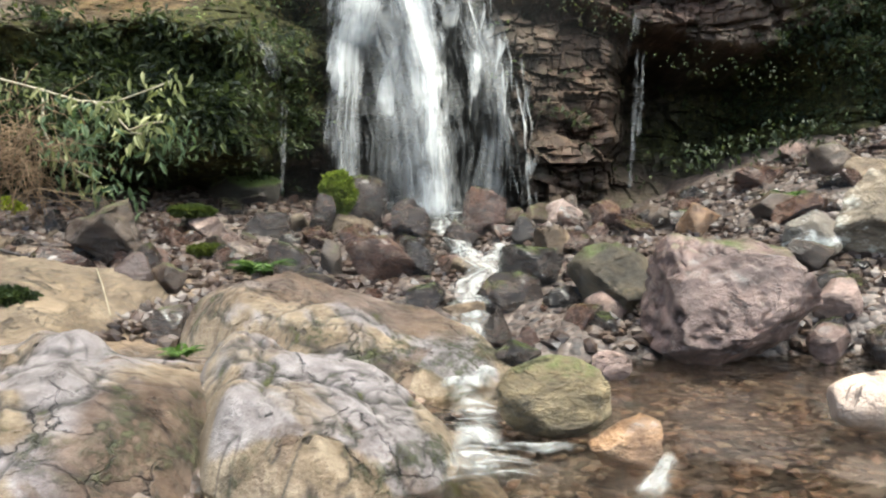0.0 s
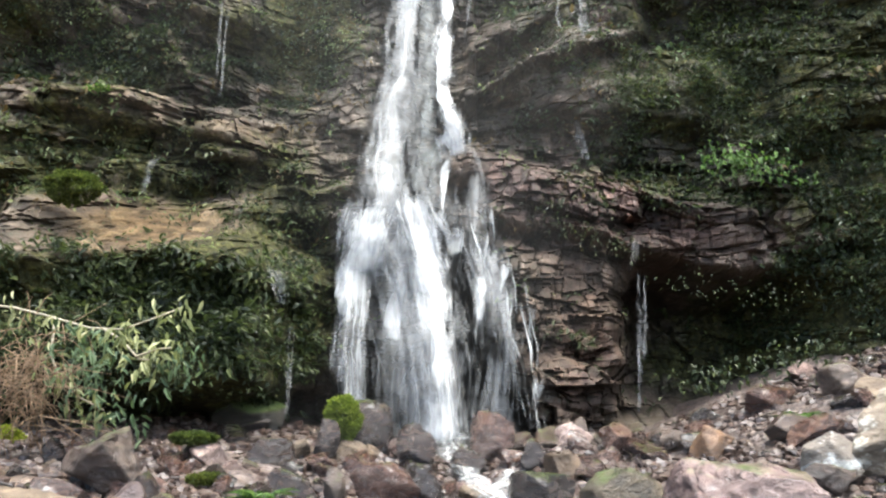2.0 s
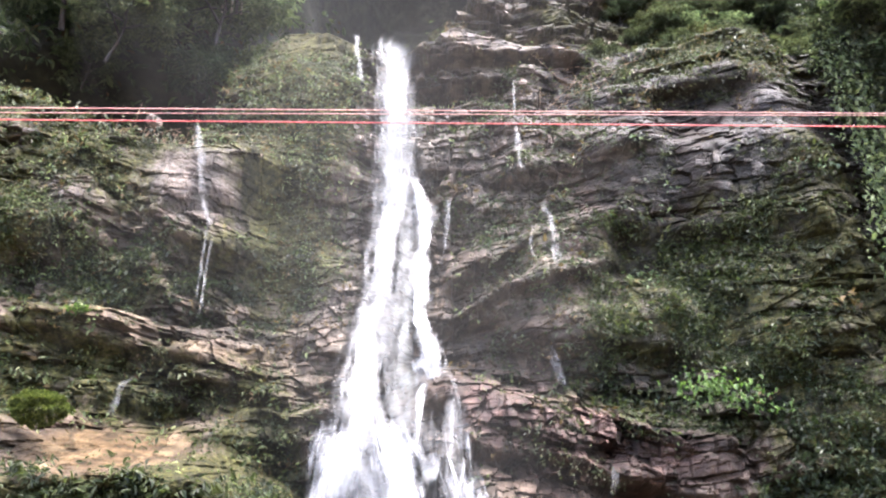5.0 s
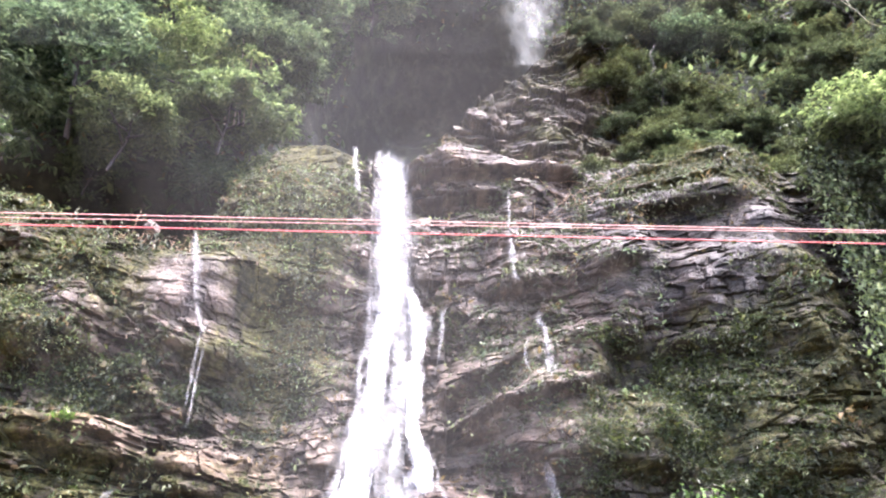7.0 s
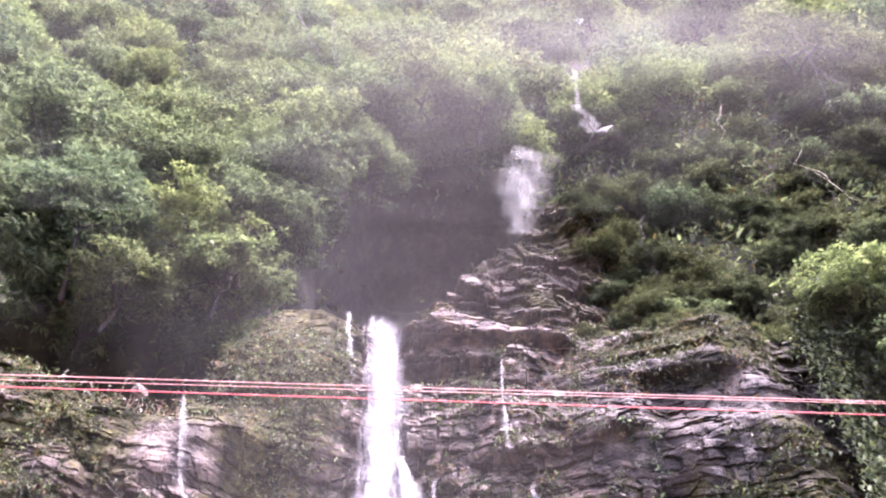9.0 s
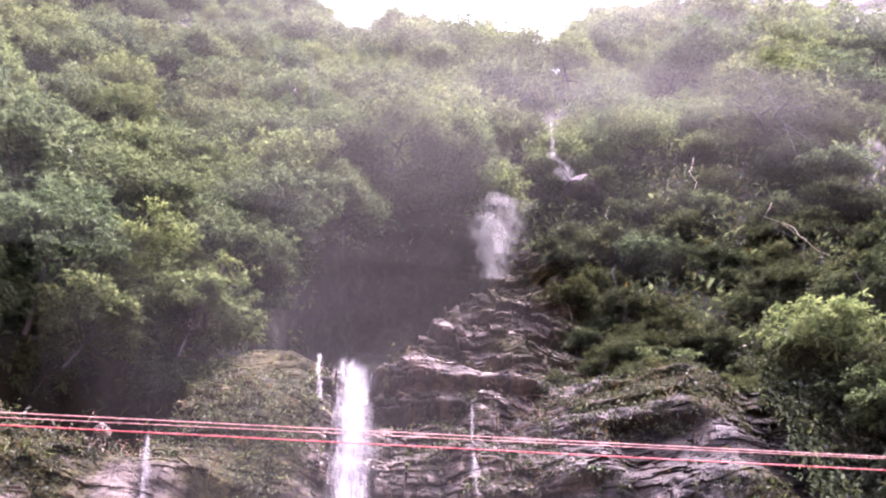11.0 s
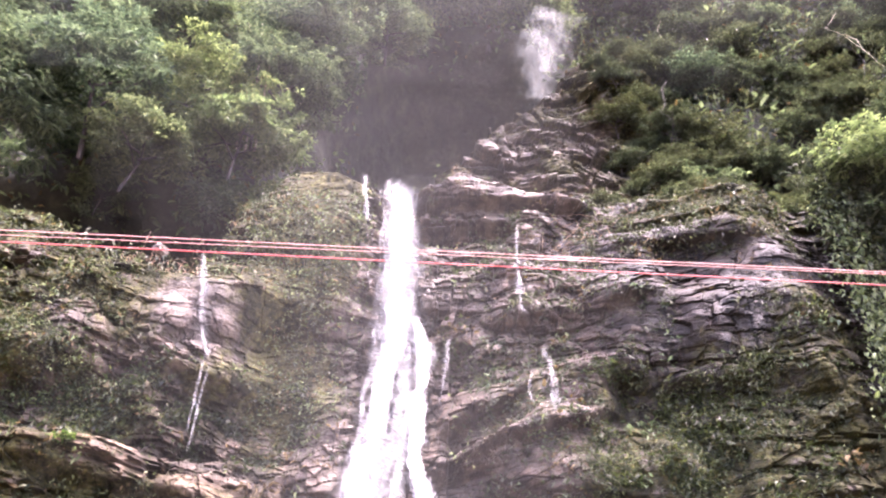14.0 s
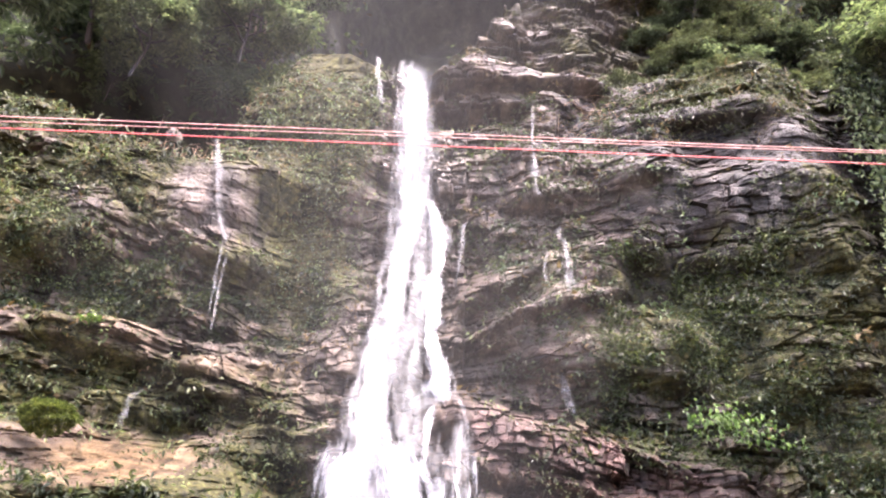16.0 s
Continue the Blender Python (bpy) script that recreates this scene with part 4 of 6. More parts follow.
sheet("lower_haze", [(-0.75, 4.45, 1.9), (-0.65, 3.9, 2.1), (-0.45, 3.2, 2.5), (-0.35, 2.2, 2.7), (-0.25, 0.95, 3.2)], 0.10, CORE, cliff_y, nu=50, seed=52, parent=main_fall, wobble=0.08, edge=1.0)
sheet("lower_veil", LOWER, 0.12, THIN_VEIL, cliff_y, nu=50, seed=4, parent=main_fall)
sheet("lower_veil", [(x - 0.1, z, w * 0.8) for x, z, w in LOWER], 0.32, THIN_VEIL, cliff_y, nu=50, seed=24, parent=main_fall)
sheet("lower_sheet", [(-0.62, 4.7, 0.9), (-0.48, 4.3, 0.95), (-0.32, 3.6, 0.8), (-0.26, 3.2, 0.66), (-0.20, 2.5, 0.58), (-0.12, 1.87, 0.56), (-0.08, 0.95, 0.8)], 0.30, FALL, cliff_y, nu=30, seed=5, parent=main_fall)
sheet("lower_sheet", [(-0.42, 4.2, 0.5), (-0.28, 3.4, 0.42), (-0.18, 2.4, 0.36), (-0.10, 1.0, 0.5)], 0.40, FALL, cliff_y, nu=16, seed=48, parent=main_fall)
sheet("lower_sheet", [(-1.05, 4.6, 1.0), (-1.22, 4.2, 1.0), (-1.32, 3.7, 0.85), (-1.36, 3.2, 0.7)], 0.26, FALL, cliff_y, seed=6, parent=main_fall)
sheet("lower_veil", [(-1.38, 3.7, 0.85), (-1.38, 2.6, 0.8), (-1.35, 1.1, 0.75)], 0.26, VEIL, cliff_y, nu=30, seed=16, parent=main_fall)
SIDE = [(0.50, 5.2, 0.45), (0.42, 4.6, 0.95), (0.45, 3.9, 1.3), (0.66, 3.3, 1.4), (0.70, 2.8, 1.5), (0.70, 2.0, 1.5), (0.64, 1.1, 1.5)]
sheet("side_veil", SIDE, 0.10, THIN_VEIL, cliff_y, nu=40, seed=7, parent=main_fall)
sheet("side_veil", [(x - 0.05, z, w * 0.8) for x, z, w in SIDE], 0.18, THIN_VEIL, cliff_y, nu=40, seed=18, parent=main_fall)
sheet("strand", [(-1.53, 14.35, 0.2), (-1.50, 13.8, 0.2), (-1.4, 12.6, 0.3)], 0.08, VEIL, cliff_y, nu=8, seed=8, parent=main_fall)
rs_ = random.Random(44)
for k in range(64):
    x0, z0 = rs_.uniform(-1.8, 1.4), rs_.uniform(1.3, 5.2)
    if (x0 < 0.3 and z0 > 3.6) or x0 > 0.62 + 0.30 * (5.3 - z0):
        continue
    w0, l0 = rs_.uniform(0.10, 0.34), rs_.uniform(0.25, 0.9)
    sheet("rivulet", [(x0, z0, w0), (x0 + rs_.uniform(-0.06, 0.06), z0 - l0 * 0.4, w0 * 0.9), (x0 + rs_.uniform(-0.12, 0.12), max(z0 - l0, 1.0), w0 * 0.5)],
          0.10, VEIL if k % 3 else FALL, cliff_y, nu=8, seed=100 + k, parent=main_fall, bulge=0.04)
for k in range(46):
    x0, z0 = rs_.uniform(0.05, 1.15), rs_.uniform(2.0, 5.1)
    if x0 > 0.75 + 0.22 * (5.1 - z0):
        continue
    path, w0 = [], rs_.uniform(0.022, 0.055)
    for j in range(rs_.randint(4, 8)):
        path.append((x0, z0, w0 * (1.0 if j % 2 else 1.6)))
        x0, z0 = x0 + rs_.uniform(-0.07, 0.10), z0 - rs_.uniform(0.15, 0.32)
        if z0 < 1.0:
            break
    if len(path) > 2:
        sheet("strand", path, 0.08, VEIL if k % 3 else FALL, cliff_y, nu=6, seed=200 + k, parent=main_fall, bulge=0.03, wobble=0.03)
for x0, z0, w0 in ((-1.15, 4.35, 0.75), (-0.35, 4.3, 0.6), (-1.45, 3.75, 0.5), (0.15, 4.0, 0.4), (0.50, 3.4, 0.35), (-0.75, 3.5, 0.6)):
    sheet("lobe", [(x0, z0 + 0.12, w0 * 0.6), (x0, z0, w0 * 0.9), (x0 - 0.02, z0 - 0.25, w0 * 1.1), (x0 - 0.03, z0 - 0.6, w0), (x0 - 0.03, z0 - 1.1, w0 * 0.7)], 0.22, FALL, cliff_y, nu=16, seed=300 + z0, parent=main_fall, bulge=0.14, wobble=0.08)
sheet("spray", [(0.0, 2.4, 2.6), (0.0, 1.6, 3.6), (0.1, 0.9, 4.2)], 0.55, MIST, cliff_y, nu=30, seed=31, parent=main_fall, edge=1.0)

upper_fall = thing("waterfall", "veil of water falling from a rock lip, dimmed as if shaded", "waterfall")
drop_face = lambda x, z: 22.9 + 0.02 * (z - 22) + 0 * x
sheet("fall_sheet", [(3.98, 28.15, 1.5), (3.98, 27.8, 1.7), (4.0, 27.1, 1.9)], 0.1, DIM_FALL, drop_face, nu=30, step=0.08, seed=9, parent=upper_fall, bulge=0.2, edge=2.2, wobble=0.12)
sheet("fall_sheet", [(4.2, 27.4, 2.7), (4.25, 27.2, 3.1), (4.2, 26.4, 3.1), (4.1, 25.6, 2.8), (4.05, 24.8, 2.3), (3.9, 24.0, 1.5)], 0.35, DIM_FALL, drop_face, nu=44, step=0.08, seed=10, parent=upper_fall, bulge=0.3, edge=1.8, wobble=0.14)
sheet("fall_sheet", [(3.45, 26.1, 1.1), (3.6, 25.4, 2.2), (3.65, 24.3, 2.3), (3.58, 23.4, 1.9), (3.5, 22.4, 1.6)], 0.65, DIM_FALL, drop_face, nu=36, step=0.08, seed=11, parent=upper_fall, bulge=0.3, edge=1.8, wobble=0.14)
far_fall = thing("waterfall", "narrow white stream high in the wooded gully", "waterfall")
far_face = lambda x, z: 25.6 + 0.25 * (z - 33) + 0 * x
sheet("fall_sheet", [(7.75, 38.6, 0.5), (7.5, 36.0, 0.5), (7.35, 34.2, 0.6)], 0.1, MIST, far_face, nu=16, step=0.15, seed=13, parent=far_fall)
sheet("fall_sheet", [(7.1, 34.4, 0.5), (7.25, 33.7, 0.8), (7.7, 33.0, 1.5), (7.8, 32.5, 1.7), (7.5, 31.6, 1.2)], 0.2, DIM_FALL, far_face, nu=24, step=0.08, seed=15, parent=far_fall, wobble=0.2)

# pale sheets added before the wooded slope to paint haze and lift its darks
mist = thing("mist", "thin pale sheets added as haze before the wooded slope", "mist", kind="stuff")
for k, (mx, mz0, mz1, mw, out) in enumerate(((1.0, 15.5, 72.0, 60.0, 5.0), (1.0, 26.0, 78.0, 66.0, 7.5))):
    sheet("haze_sheet", [(mx, mz1, mw), (mx, (mz0 + mz1) / 2, mw), (mx, mz0, mw)], out, HAZE_VEIL, lambda x, z: 19.2 + 0.42 * (z - 14), nu=30, step=0.5, seed=70 + k, wobble=0.8, parent=mist, bulge=0.5, edge=2.0, fade=18.0)

# another added sheet, painting veiling glare over the cliff
glare_veil = thing("mist", "thin pale sheet added as glare before the wet cliff", "mist", kind="stuff")
sheet("haze_sheet", [(-0.5, 32.0, 13.0), (-0.7, 20.0, 14.0), (-0.7, 10.0, 14.0), (-0.7, 6.5, 14.0), (-0.3, 2.5, 6.0), (-0.2, -5.0, 5.0)], 1.6, GLARE_VEIL, cliff_base, nu=30, step=0.4, seed=75, wobble=0.3, parent=glare_veil, bulge=0.3, edge=1.6, fade=8.0)

# thin trickles down the cliff
TRICKLES = 0
for path in ([(-4.3, 10.75, 0.26), (-4.2, 10.3, 0.34), (-4.09, 9.8, 0.40), (-4.02, 9.3, 0.36), (-3.92, 8.8, 0.46), (-3.8, 8.35, 0.36)],
             [(1.94, 13.1, 0.13), (1.95, 12.6, 0.12), (1.88, 11.5, 0.18), (1.87, 10.4, 0.30), (2.0, 10.15, 0.55)],
             [(2.06, 8.9, 0.12), (2.03, 7.8, 0.2)],
             [(3.02, 12.9, 0.14), (3.03, 12.3, 0.26)],
             [(3.0, 4.15, 0.35), (2.98, 3.75, 0.30), (2.9, 3.5, 0.24)],
             [(-2.58, 3.6, 0.2), (-2.42, 3.2, 0.3), (-2.35, 2.85, 0.45)],
             [(2.15, 6.4, 0.40), (2.28, 6.1, 0.3), (2.35, 5.6, 0.25)],
             [(-4.55, 5.5, 0.14), (-4.7, 5.1, 0.2), (-4.8, 4.75, 0.3)],
             [(0.5, 9.9, 0.16), (0.45, 9.2, 0.25), (0.35, 8.2, 0.3)],
             [(2.32, 9.5, 0.14), (2.38, 8.3, 0.2), (2.47, 7.7, 0.3)]):
    TRICKLES += 1
    run = thing("trickle", "thin white trickle running down the wet rock", "trickle", "trickles on the cliff")
    sheet("thread", [(x, z, w * 0.5) for x, z, w in path], 0.10, TRICKLE, cliff_y, nu=8, seed=20 + TRICKLES, wobble=0.09, parent=run, bulge=0.03)

# threads that drop clear of the rock
for x0, y0, z0, z1, w0 in ((2.78, 12.75, 3.6, 1.35, 0.045), (2.86, 12.7, 3.5, 2.1, 0.03), (-2.26, 12.5, 2.75, 1.3, 0.035), (-2.2, 12.5, 2.7, 1.7, 0.025), (-3.66, 13.45, 8.3, 6.7, 0.06), (-3.58, 13.45, 8.1, 6.4, 0.04)):
    run = thing("trickle", "thin thread of water dropping clear of the rock", "trickle", "trickles on the cliff")
    sheet("thread", [(x0, z0, w0), (x0 - 0.02, (z0 + z1) / 2, w0), (x0 - 0.05, z1, w0 * 1.6)], 0.0, TRICKLE, lambda x, z: y0 + 0 * x, nu=6, seed=60 + x0, wobble=0.05, parent=run, bulge=0.01)

# pool
xs, ys = np.arange(-1.6, 12.01, 0.08), np.arange(-6, 7.61, 0.08)
WX, WY = np.meshgrid(xs, ys, indexing="ij")
WZ = 0.012 * fbm(WX * 2.2, WY * 2.2, 0, 3, 95)
me = mesh_from("pool_water", np.stack([WX, WY, WZ], 2).reshape(-1, 3), grid_faces(len(xs), len(ys)), WATER)
pool = tagged(new("pool_water", me), "clear shallow brown stream water over pebbles", "water", kind="structure")


# ---- stones ----
def stone_mesh(name, size, seed, mat, sub=4, cuts=15, rough=0.085, flat=False, round_=0.62, planes=()):
    """A boulder: a ball cut by its main faces and by random planes, then roughened; size is its full width, depth and height."""
    rng = random.Random(seed)
    bm = bmesh.new()
    bmesh.ops.create_icosphere(bm, subdivisions=sub, radius=1.0)
    co = np.array([v.co[:] for v in bm.verts])
    for _ in range(cuts):
        n = Vector((rng.gauss(0, 1), rng.gauss(0, 1), rng.gauss(0, 0.8))).normalized()
        h = rng.uniform(round_ - 0.14, round_ + 0.16)
        d = co @ np.array(n)
        over = np.maximum(d - h, 0)
        co -= np.outer(over * 0.96, n)
    for nx, ny, nz, h in planes:
        n = np.array(Vector((nx, ny, nz)).normalized())
        co -= np.outer(np.maximum(co @ n - h, 0) * 0.97, n)
    co = co - (co.max(0) + co.min(0)) / 2
    co = co / np.abs(co).max(0)
    s = np.array(size) * 0.5
    p = co * s + seed * 1.37
    f = 1.6 / max(size)
    bump_ = fbm(p[:, 0] * f, p[:, 1] * f, p[:, 2] * f, 5, 101, 0.55)
    ledge = np.abs(fbm(p[:, 0] * f * 1.5, p[:, 1] * f * 1.5, p[:, 2] * f * 3.5, 2, 105))
    chip = np.abs(fbm(p[:, 0] * f * 3.1, p[:, 1] * f * 3.1, p[:, 2] * f * 3.1, 3, 107, 0.6))
    co = co * (1 + rough * (bump_ * 1.2 - ledge * 0.9 - 0.55 * np.exp(-(chip / 0.10) ** 2)))[:, None] * s
    for v, c in zip(bm.verts, co):
        v.co = c
    for f_ in bm.faces:
        f_.smooth = not flat
    me = bpy.data.meshes.new(name)
    bm.to_mesh(me)
    bm.free()
    me.materials.append(mat)
    return me


def boulder(x, y, z, size, mat, label, seed, turn=0.0, lean=(0, 0), name="boulder", **kw):
    me = stone_mesh(name, size, seed, mat, **kw)
    ob = tagged(new(name, me), label, "boulder", "boulders below the falls")
    ob.matrix_world = pose(x, y, z, lean[0], lean[1], turn)
    return ob


def shelf_rock(label, cx, cy, rx, ry, turn, height, seed, mat=SHELF_STONE, knobs=(), slope=(0, 0), power=3.0, step=0.016, stained=0.0, clean=0.6):
    """A smooth water-worn rock that rises out of the ground: pillowed, creased, with rounded knobs."""
    us, vs = np.arange(-1.15, 1.1501, step / rx), np.arange(-1.15, 1.1501, step / ry)
    U, V = np.meshgrid(us, vs, indexing="ij")
    wob = 0.16 * fbm(U * 1.3 + seed, V * 1.3, seed, 3, 111)
    r = (np.abs(U + wob) ** power + np.abs(V + 0.8 * wob) ** power) ** (1 / power)
    body = 1 - np.clip(r, 0, 1.3) ** 5
    x, y = U * rx, V * ry
    z = height * body * (1 + slope[0] * U + slope[1] * V)
    on = np.clip(body, 0, 1)
    fold = fbm(x * 0.9 + 0.6 * y, y * 0.5, seed, 3, 113)
    z = z + 0.09 * fold * on
    wx, wy = x + 0.22 * fbm(x * 1.7, y * 1.7, seed, 4, 116, 0.6), y + 0.22 * fbm(x * 1.7, y * 1.7, seed + 9.0, 4, 117, 0.6)
    d1, d2, rid = cells(wx / 0.95 + seed, wy / 0.80, 118)
    crease = np.exp(-(d2 - d1) * 30) * ss(fbm(x * 1.1, y * 1.1, seed + 4.0, 2, 128) + 0.12, 0.25)
    z = z - on * 0.03 * crease + on * 0.09 * (rid - 0.45) * (1 - np.exp(-(d2 - d1) * 5))
    crack = np.abs(fbm(x * 1.6, y * 1.6 - x, seed + 5.0, 4, 114, 0.6))
    line = np.exp(-(crack / 0.034) ** 2)
    z = z - 0.012 * line * on + 0.016 * fbm(x * 6, y * 6, seed, 5, 115, 0.62)
    arcs = np.exp(-(np.abs(fbm(x * 2.6 + y, y * 2.6, seed + 8.0, 4, 125, 0.55)) / 0.075) ** 2) * ss(vnoise(x * 1.4, y * 1.4, seed, 126) - 0.05, 0.15)
    z = z - 0.012 * arcs * on
    line = np.maximum(line, arcs)
    for kx, ky, kr, kh in knobs:
        far = np.sqrt((x - kx) ** 2 + (y - ky) ** 2) / kr + 0.25 * fbm(x * 4, y * 4, seed + kx, 3, 129)
        seam = np.exp(-((far - 1.05) / 0.07) ** 2) * ss(fbm(x * 2.3, y * 2.3, seed + 6.0, 2, 130) + 0.25, 0.25) * (kr < 0.5)
        z = z + kh * np.exp(-np.maximum(far, 0) ** 3.6) - 0.018 * seam * on
        line = np.maximum(line, seam)
    me = mesh_from("shelf_rock", np.stack([x, y, z], 2).reshape(-1, 3), grid_faces(len(us), len(vs)), mat)
    stain = np.clip(ss(U - 0.55 + 0.5 * fbm(x * 1.5, y * 1.5, seed, 3, 119), 0.15) * stained + 0.85 * ss(V + 0.15 + 0.5 * fbm(x * 1.3, y * 1.3, seed + 3.0, 3, 120), 0.2) * (stained < 0), 0, 1)
    set_mask(me, np.clip(1.0 * crease + 0.95 * line, 0, 1).ravel(), stain.ravel(), (clean - 1.3 * ss(r - 0.78 + 0.25 * fbm(x * 2.2, y * 2.2, seed, 3, 127), 0.2)).ravel())
    ob = tagged(new("shelf_rock", me), label, "rock", "smooth rocks beside the pool")
    ob.matrix_world = pose(cx, cy, -0.12, 0, 0, turn)
    return ob


shelf_rock("broad brown and grey water-worn slab sloping to the stream", -0.85, 7.15, 1.45, 1.0, -14, 0.62, 3, slope=(-0.45, 0.10), stained=-1.0, clean=0.05,
           knobs=((0.15, -0.45, 0.38, 0.10), (-0.9, 0.1, 0.6, 0.08)))
shelf_rock("smooth grey folded rock with ochre edges beside the water", -0.72, 4.95, 0.85, 0.95, 12, 0.50, 7, slope=(-0.55, 0.15), clean=0.3,
           knobs=((-0.50, 0.55, 0.25, 0.14), (0.3, 0.2, 0.3, 0.06), (-0.15, 0.25, 0.20, 0.05), (0.05, -0.25, 0.24, 0.05)))
shelf_rock("rounded grey-tan rock with mossy cracks", -2.35, 4.75, 1.08, 1.25, 5, 0.52, 12, slope=(0.05, 0.1), stained=0.9, clean=0.1,
           knobs=((0.05, 0.55, 0.24, 0.12), (0.2, -0.25, 0.30, 0.12), (-0.7, 0.7, 0.5, 0.1), (-0.35, 0.15, 0.22, 0.05), (-0.15, -0.6, 0.26, 0.06)))
shelf_rock("sandy ochre rock sloping down from the boulders", -4.0, 7.4, 1.5, 1.6, -6, 0.84, 15, TAN_STONE, slope=(-0.1, 0.3))

boulder(2.60, 7.55, 0.48, (1.58, 1.20, 1.22), WET_PINK, "large angular pink-grey boulder with dark undercut side", 51, 0, sub=6, rough=0.10, cuts=6, round_=0.70,
        planes=((-0.25, -0.92, 0.34, 0.50), (0.55, -0.55, -0.70, 0.62), (0.10, -0.15, 1.0, 0.62), (-1.0, -0.2, 0.12, 0.66), (1.0, -0.1, 0.45, 0.66), (-0.5, -0.6, 0.75, 0.62)))
boulder(1.66, 8.29, 0.53, (0.75, 0.69, 0.79), OLIVE_STONE, "layered olive-brown boulder leaning against its neighbour", 2, 8, sub=5, rough=0.12)
boulder(0.68, 5.33, 0.21, (0.79, 0.55, 0.53), OLIVE_STONE, "rounded olive-brown boulder at the pool edge", 3, 15, round_=0.88, cuts=6, rough=0.07, sub=5)
boulder(1.01, 4.70, 0.10, (0.40, 0.30, 0.38), ORANGE_STONE, "small orange-brown stone wet at its base", 4, -20)
boulder(2.87, 5.38, 0.16, (0.92, 0.40, 0.40), SMOOTH_PALE, "smooth pale sunlit boulder standing in the pool", 5, 5, round_=0.86, cuts=8, rough=0.02)
boulder(-3.55, 9.23, 0.92, (1.08, 0.85, 0.83), GREY_STONE, "rounded grey boulder with a dark underside", 6, -12, sub=5, rough=0.12)
boulder(-2.95, 8.11, 0.60, (0.50, 0.46, 0.52), PINK_STONE, "pinkish stone on sandy soil", 7, 8)
boulder(-2.62, 8.33, 0.55, (0.35, 0.33, 0.39), GREY_STONE, "small grey-brown stone lying among the rubble", 8, 15)
boulder(-2.16, 10.94, 0.86, (0.62, 0.60, 0.54), DARK_STONE, "dark angular block among stones", 9, -20)
boulder(-1.24, 12.12, 1.15, (0.92, 0.62, 0.86), DARK_STONE, "rounded dark stone with a patch of bright moss", 10, 5, round_=0.82, cuts=8, rough=0.06)
boulder(-0.99, 12.33, 1.11, (0.46, 0.43, 0.63), DARK_STONE, "dark wet stone beside the fall", 11, -12)
boulder(-0.40, 11.09, 0.92, (0.56, 0.52, 0.77), DARK_STONE, "black wet stone at the foot of the fall", 12, 8)
boulder(0.54, 11.78, 1.03, (0.72, 0.67, 0.83), RED_STONE, "red-brown wet boulder at the foot of the fall", 13, 15)
boulder(0.23, 11.31, 0.73, (0.51, 0.48, 0.56), DARK_STONE, "dark wet stone washed by the stream", 14, -20)
boulder(-0.70, 9.42, 0.64, (0.76, 0.60, 0.61), RED_STONE, "rusty red-brown broken boulder", 15, 5)
boulder(0.94, 9.26, 0.53, (0.76, 0.52, 0.60), DARK_STONE, "dark wet boulder in the stream", 16, -12)
boulder(0.67, 8.79, 0.34, (0.71, 0.46, 0.54), DARK_STONE, "dark flat boulder beside the stream", 17, 8)
boulder(1.34, 10.53, 0.76, (0.44, 0.41, 0.45), TAN_STONE, "tan stone with pale patches", 18, 15)
boulder(3.95, 9.30, 0.86, (0.70, 0.61, 0.74), PALE_STONE, "pale stone blotched with white lichen", 19, -20)
boulder(5.12, 9.15, 1.05, (1.82, 1.26, 1.21), CREAM_STONE, "large sunlit tan boulder with undercut base", 20, 5, sub=5, rough=0.12)
boulder(3.62, 7.97, 0.36, (0.48, 0.44, 0.55), PINK_STONE, "pinkish angular stone lying among the rubble", 21, -12)
boulder(3.29, 7.28, 0.15, (0.44, 0.35, 0.38), WET_PINK, "pinkish wet stone at the pool edge", 22, 8)
boulder(4.09, 10.75, 1.15, (0.59, 0.42, 0.44), GREY_STONE, "grey-brown stone on the slope", 23, 15)
boulder(1.32, 6.70, 0.09, (0.32, 0.27, 0.26), PINK_STONE, "smooth pale grey stone lying at the pool edge", 24, -20, round_=0.86, cuts=8, rough=0.06)
boulder(0.48, 7.81, 0.18, (0.32, 0.30, 0.44), DARK_STONE, "dark wedge-shaped stone lying among the rubble", 25, 5)
boulder(3.30, 11.30, 0.98, (0.56, 0.48, 0.50), ORANGE_STONE, "orange-brown stone on the slope", 26, -12)
boulder(-2.30, 7.24, 0.32, (0.39, 0.30, 0.33), DARK_STONE, "dark stone between the smooth rocks", 27, 8)
boulder(1.06, 11.11, 0.85, (0.46, 0.43, 0.47), DARK_STONE, "dark wet stone lying among the rubble", 28, 15)
boulder(-1.57, 11.47, 1.03, (0.37, 0.35, 0.68), DARK_STONE, "dark upright stone lying among the rubble", 29, -20)
boulder(0.59, 6.85, 0.12, (0.43, 0.27, 0.30), DARK_STONE, "dark stone by the stream lying among the rubble", 30, 5)
boulder(2.92, 11.85, 0.95, (0.59, 0.40, 0.42), GREY_STONE, "grey stone with light top", 31, -12)
boulder(-1.22, 9.51, 0.63, (0.25, 0.23, 0.47), GREY_STONE, "narrow grey upright stone", 32, 8)
boulder(-0.29, 9.63, 0.63, (0.50, 0.46, 0.52), DARK_STONE, "dark stone wet with spray", 33, 15)
boulder(3.89, 8.28, 0.48, (0.30, 0.24, 0.28), GREY_STONE, "small grey stone lying among the rubble", 34, -20)
boulder(3.82, 7.42, 0.14, (0.34, 0.31, 0.35), DARK_STONE, "dark stone at the pool edge", 35, 5)
boulder(-2.89, 12.80, 1.35, (1.06, 0.62, 0.62), MOSSY_STONE, "low dark stone with moss on top", 36, -12)
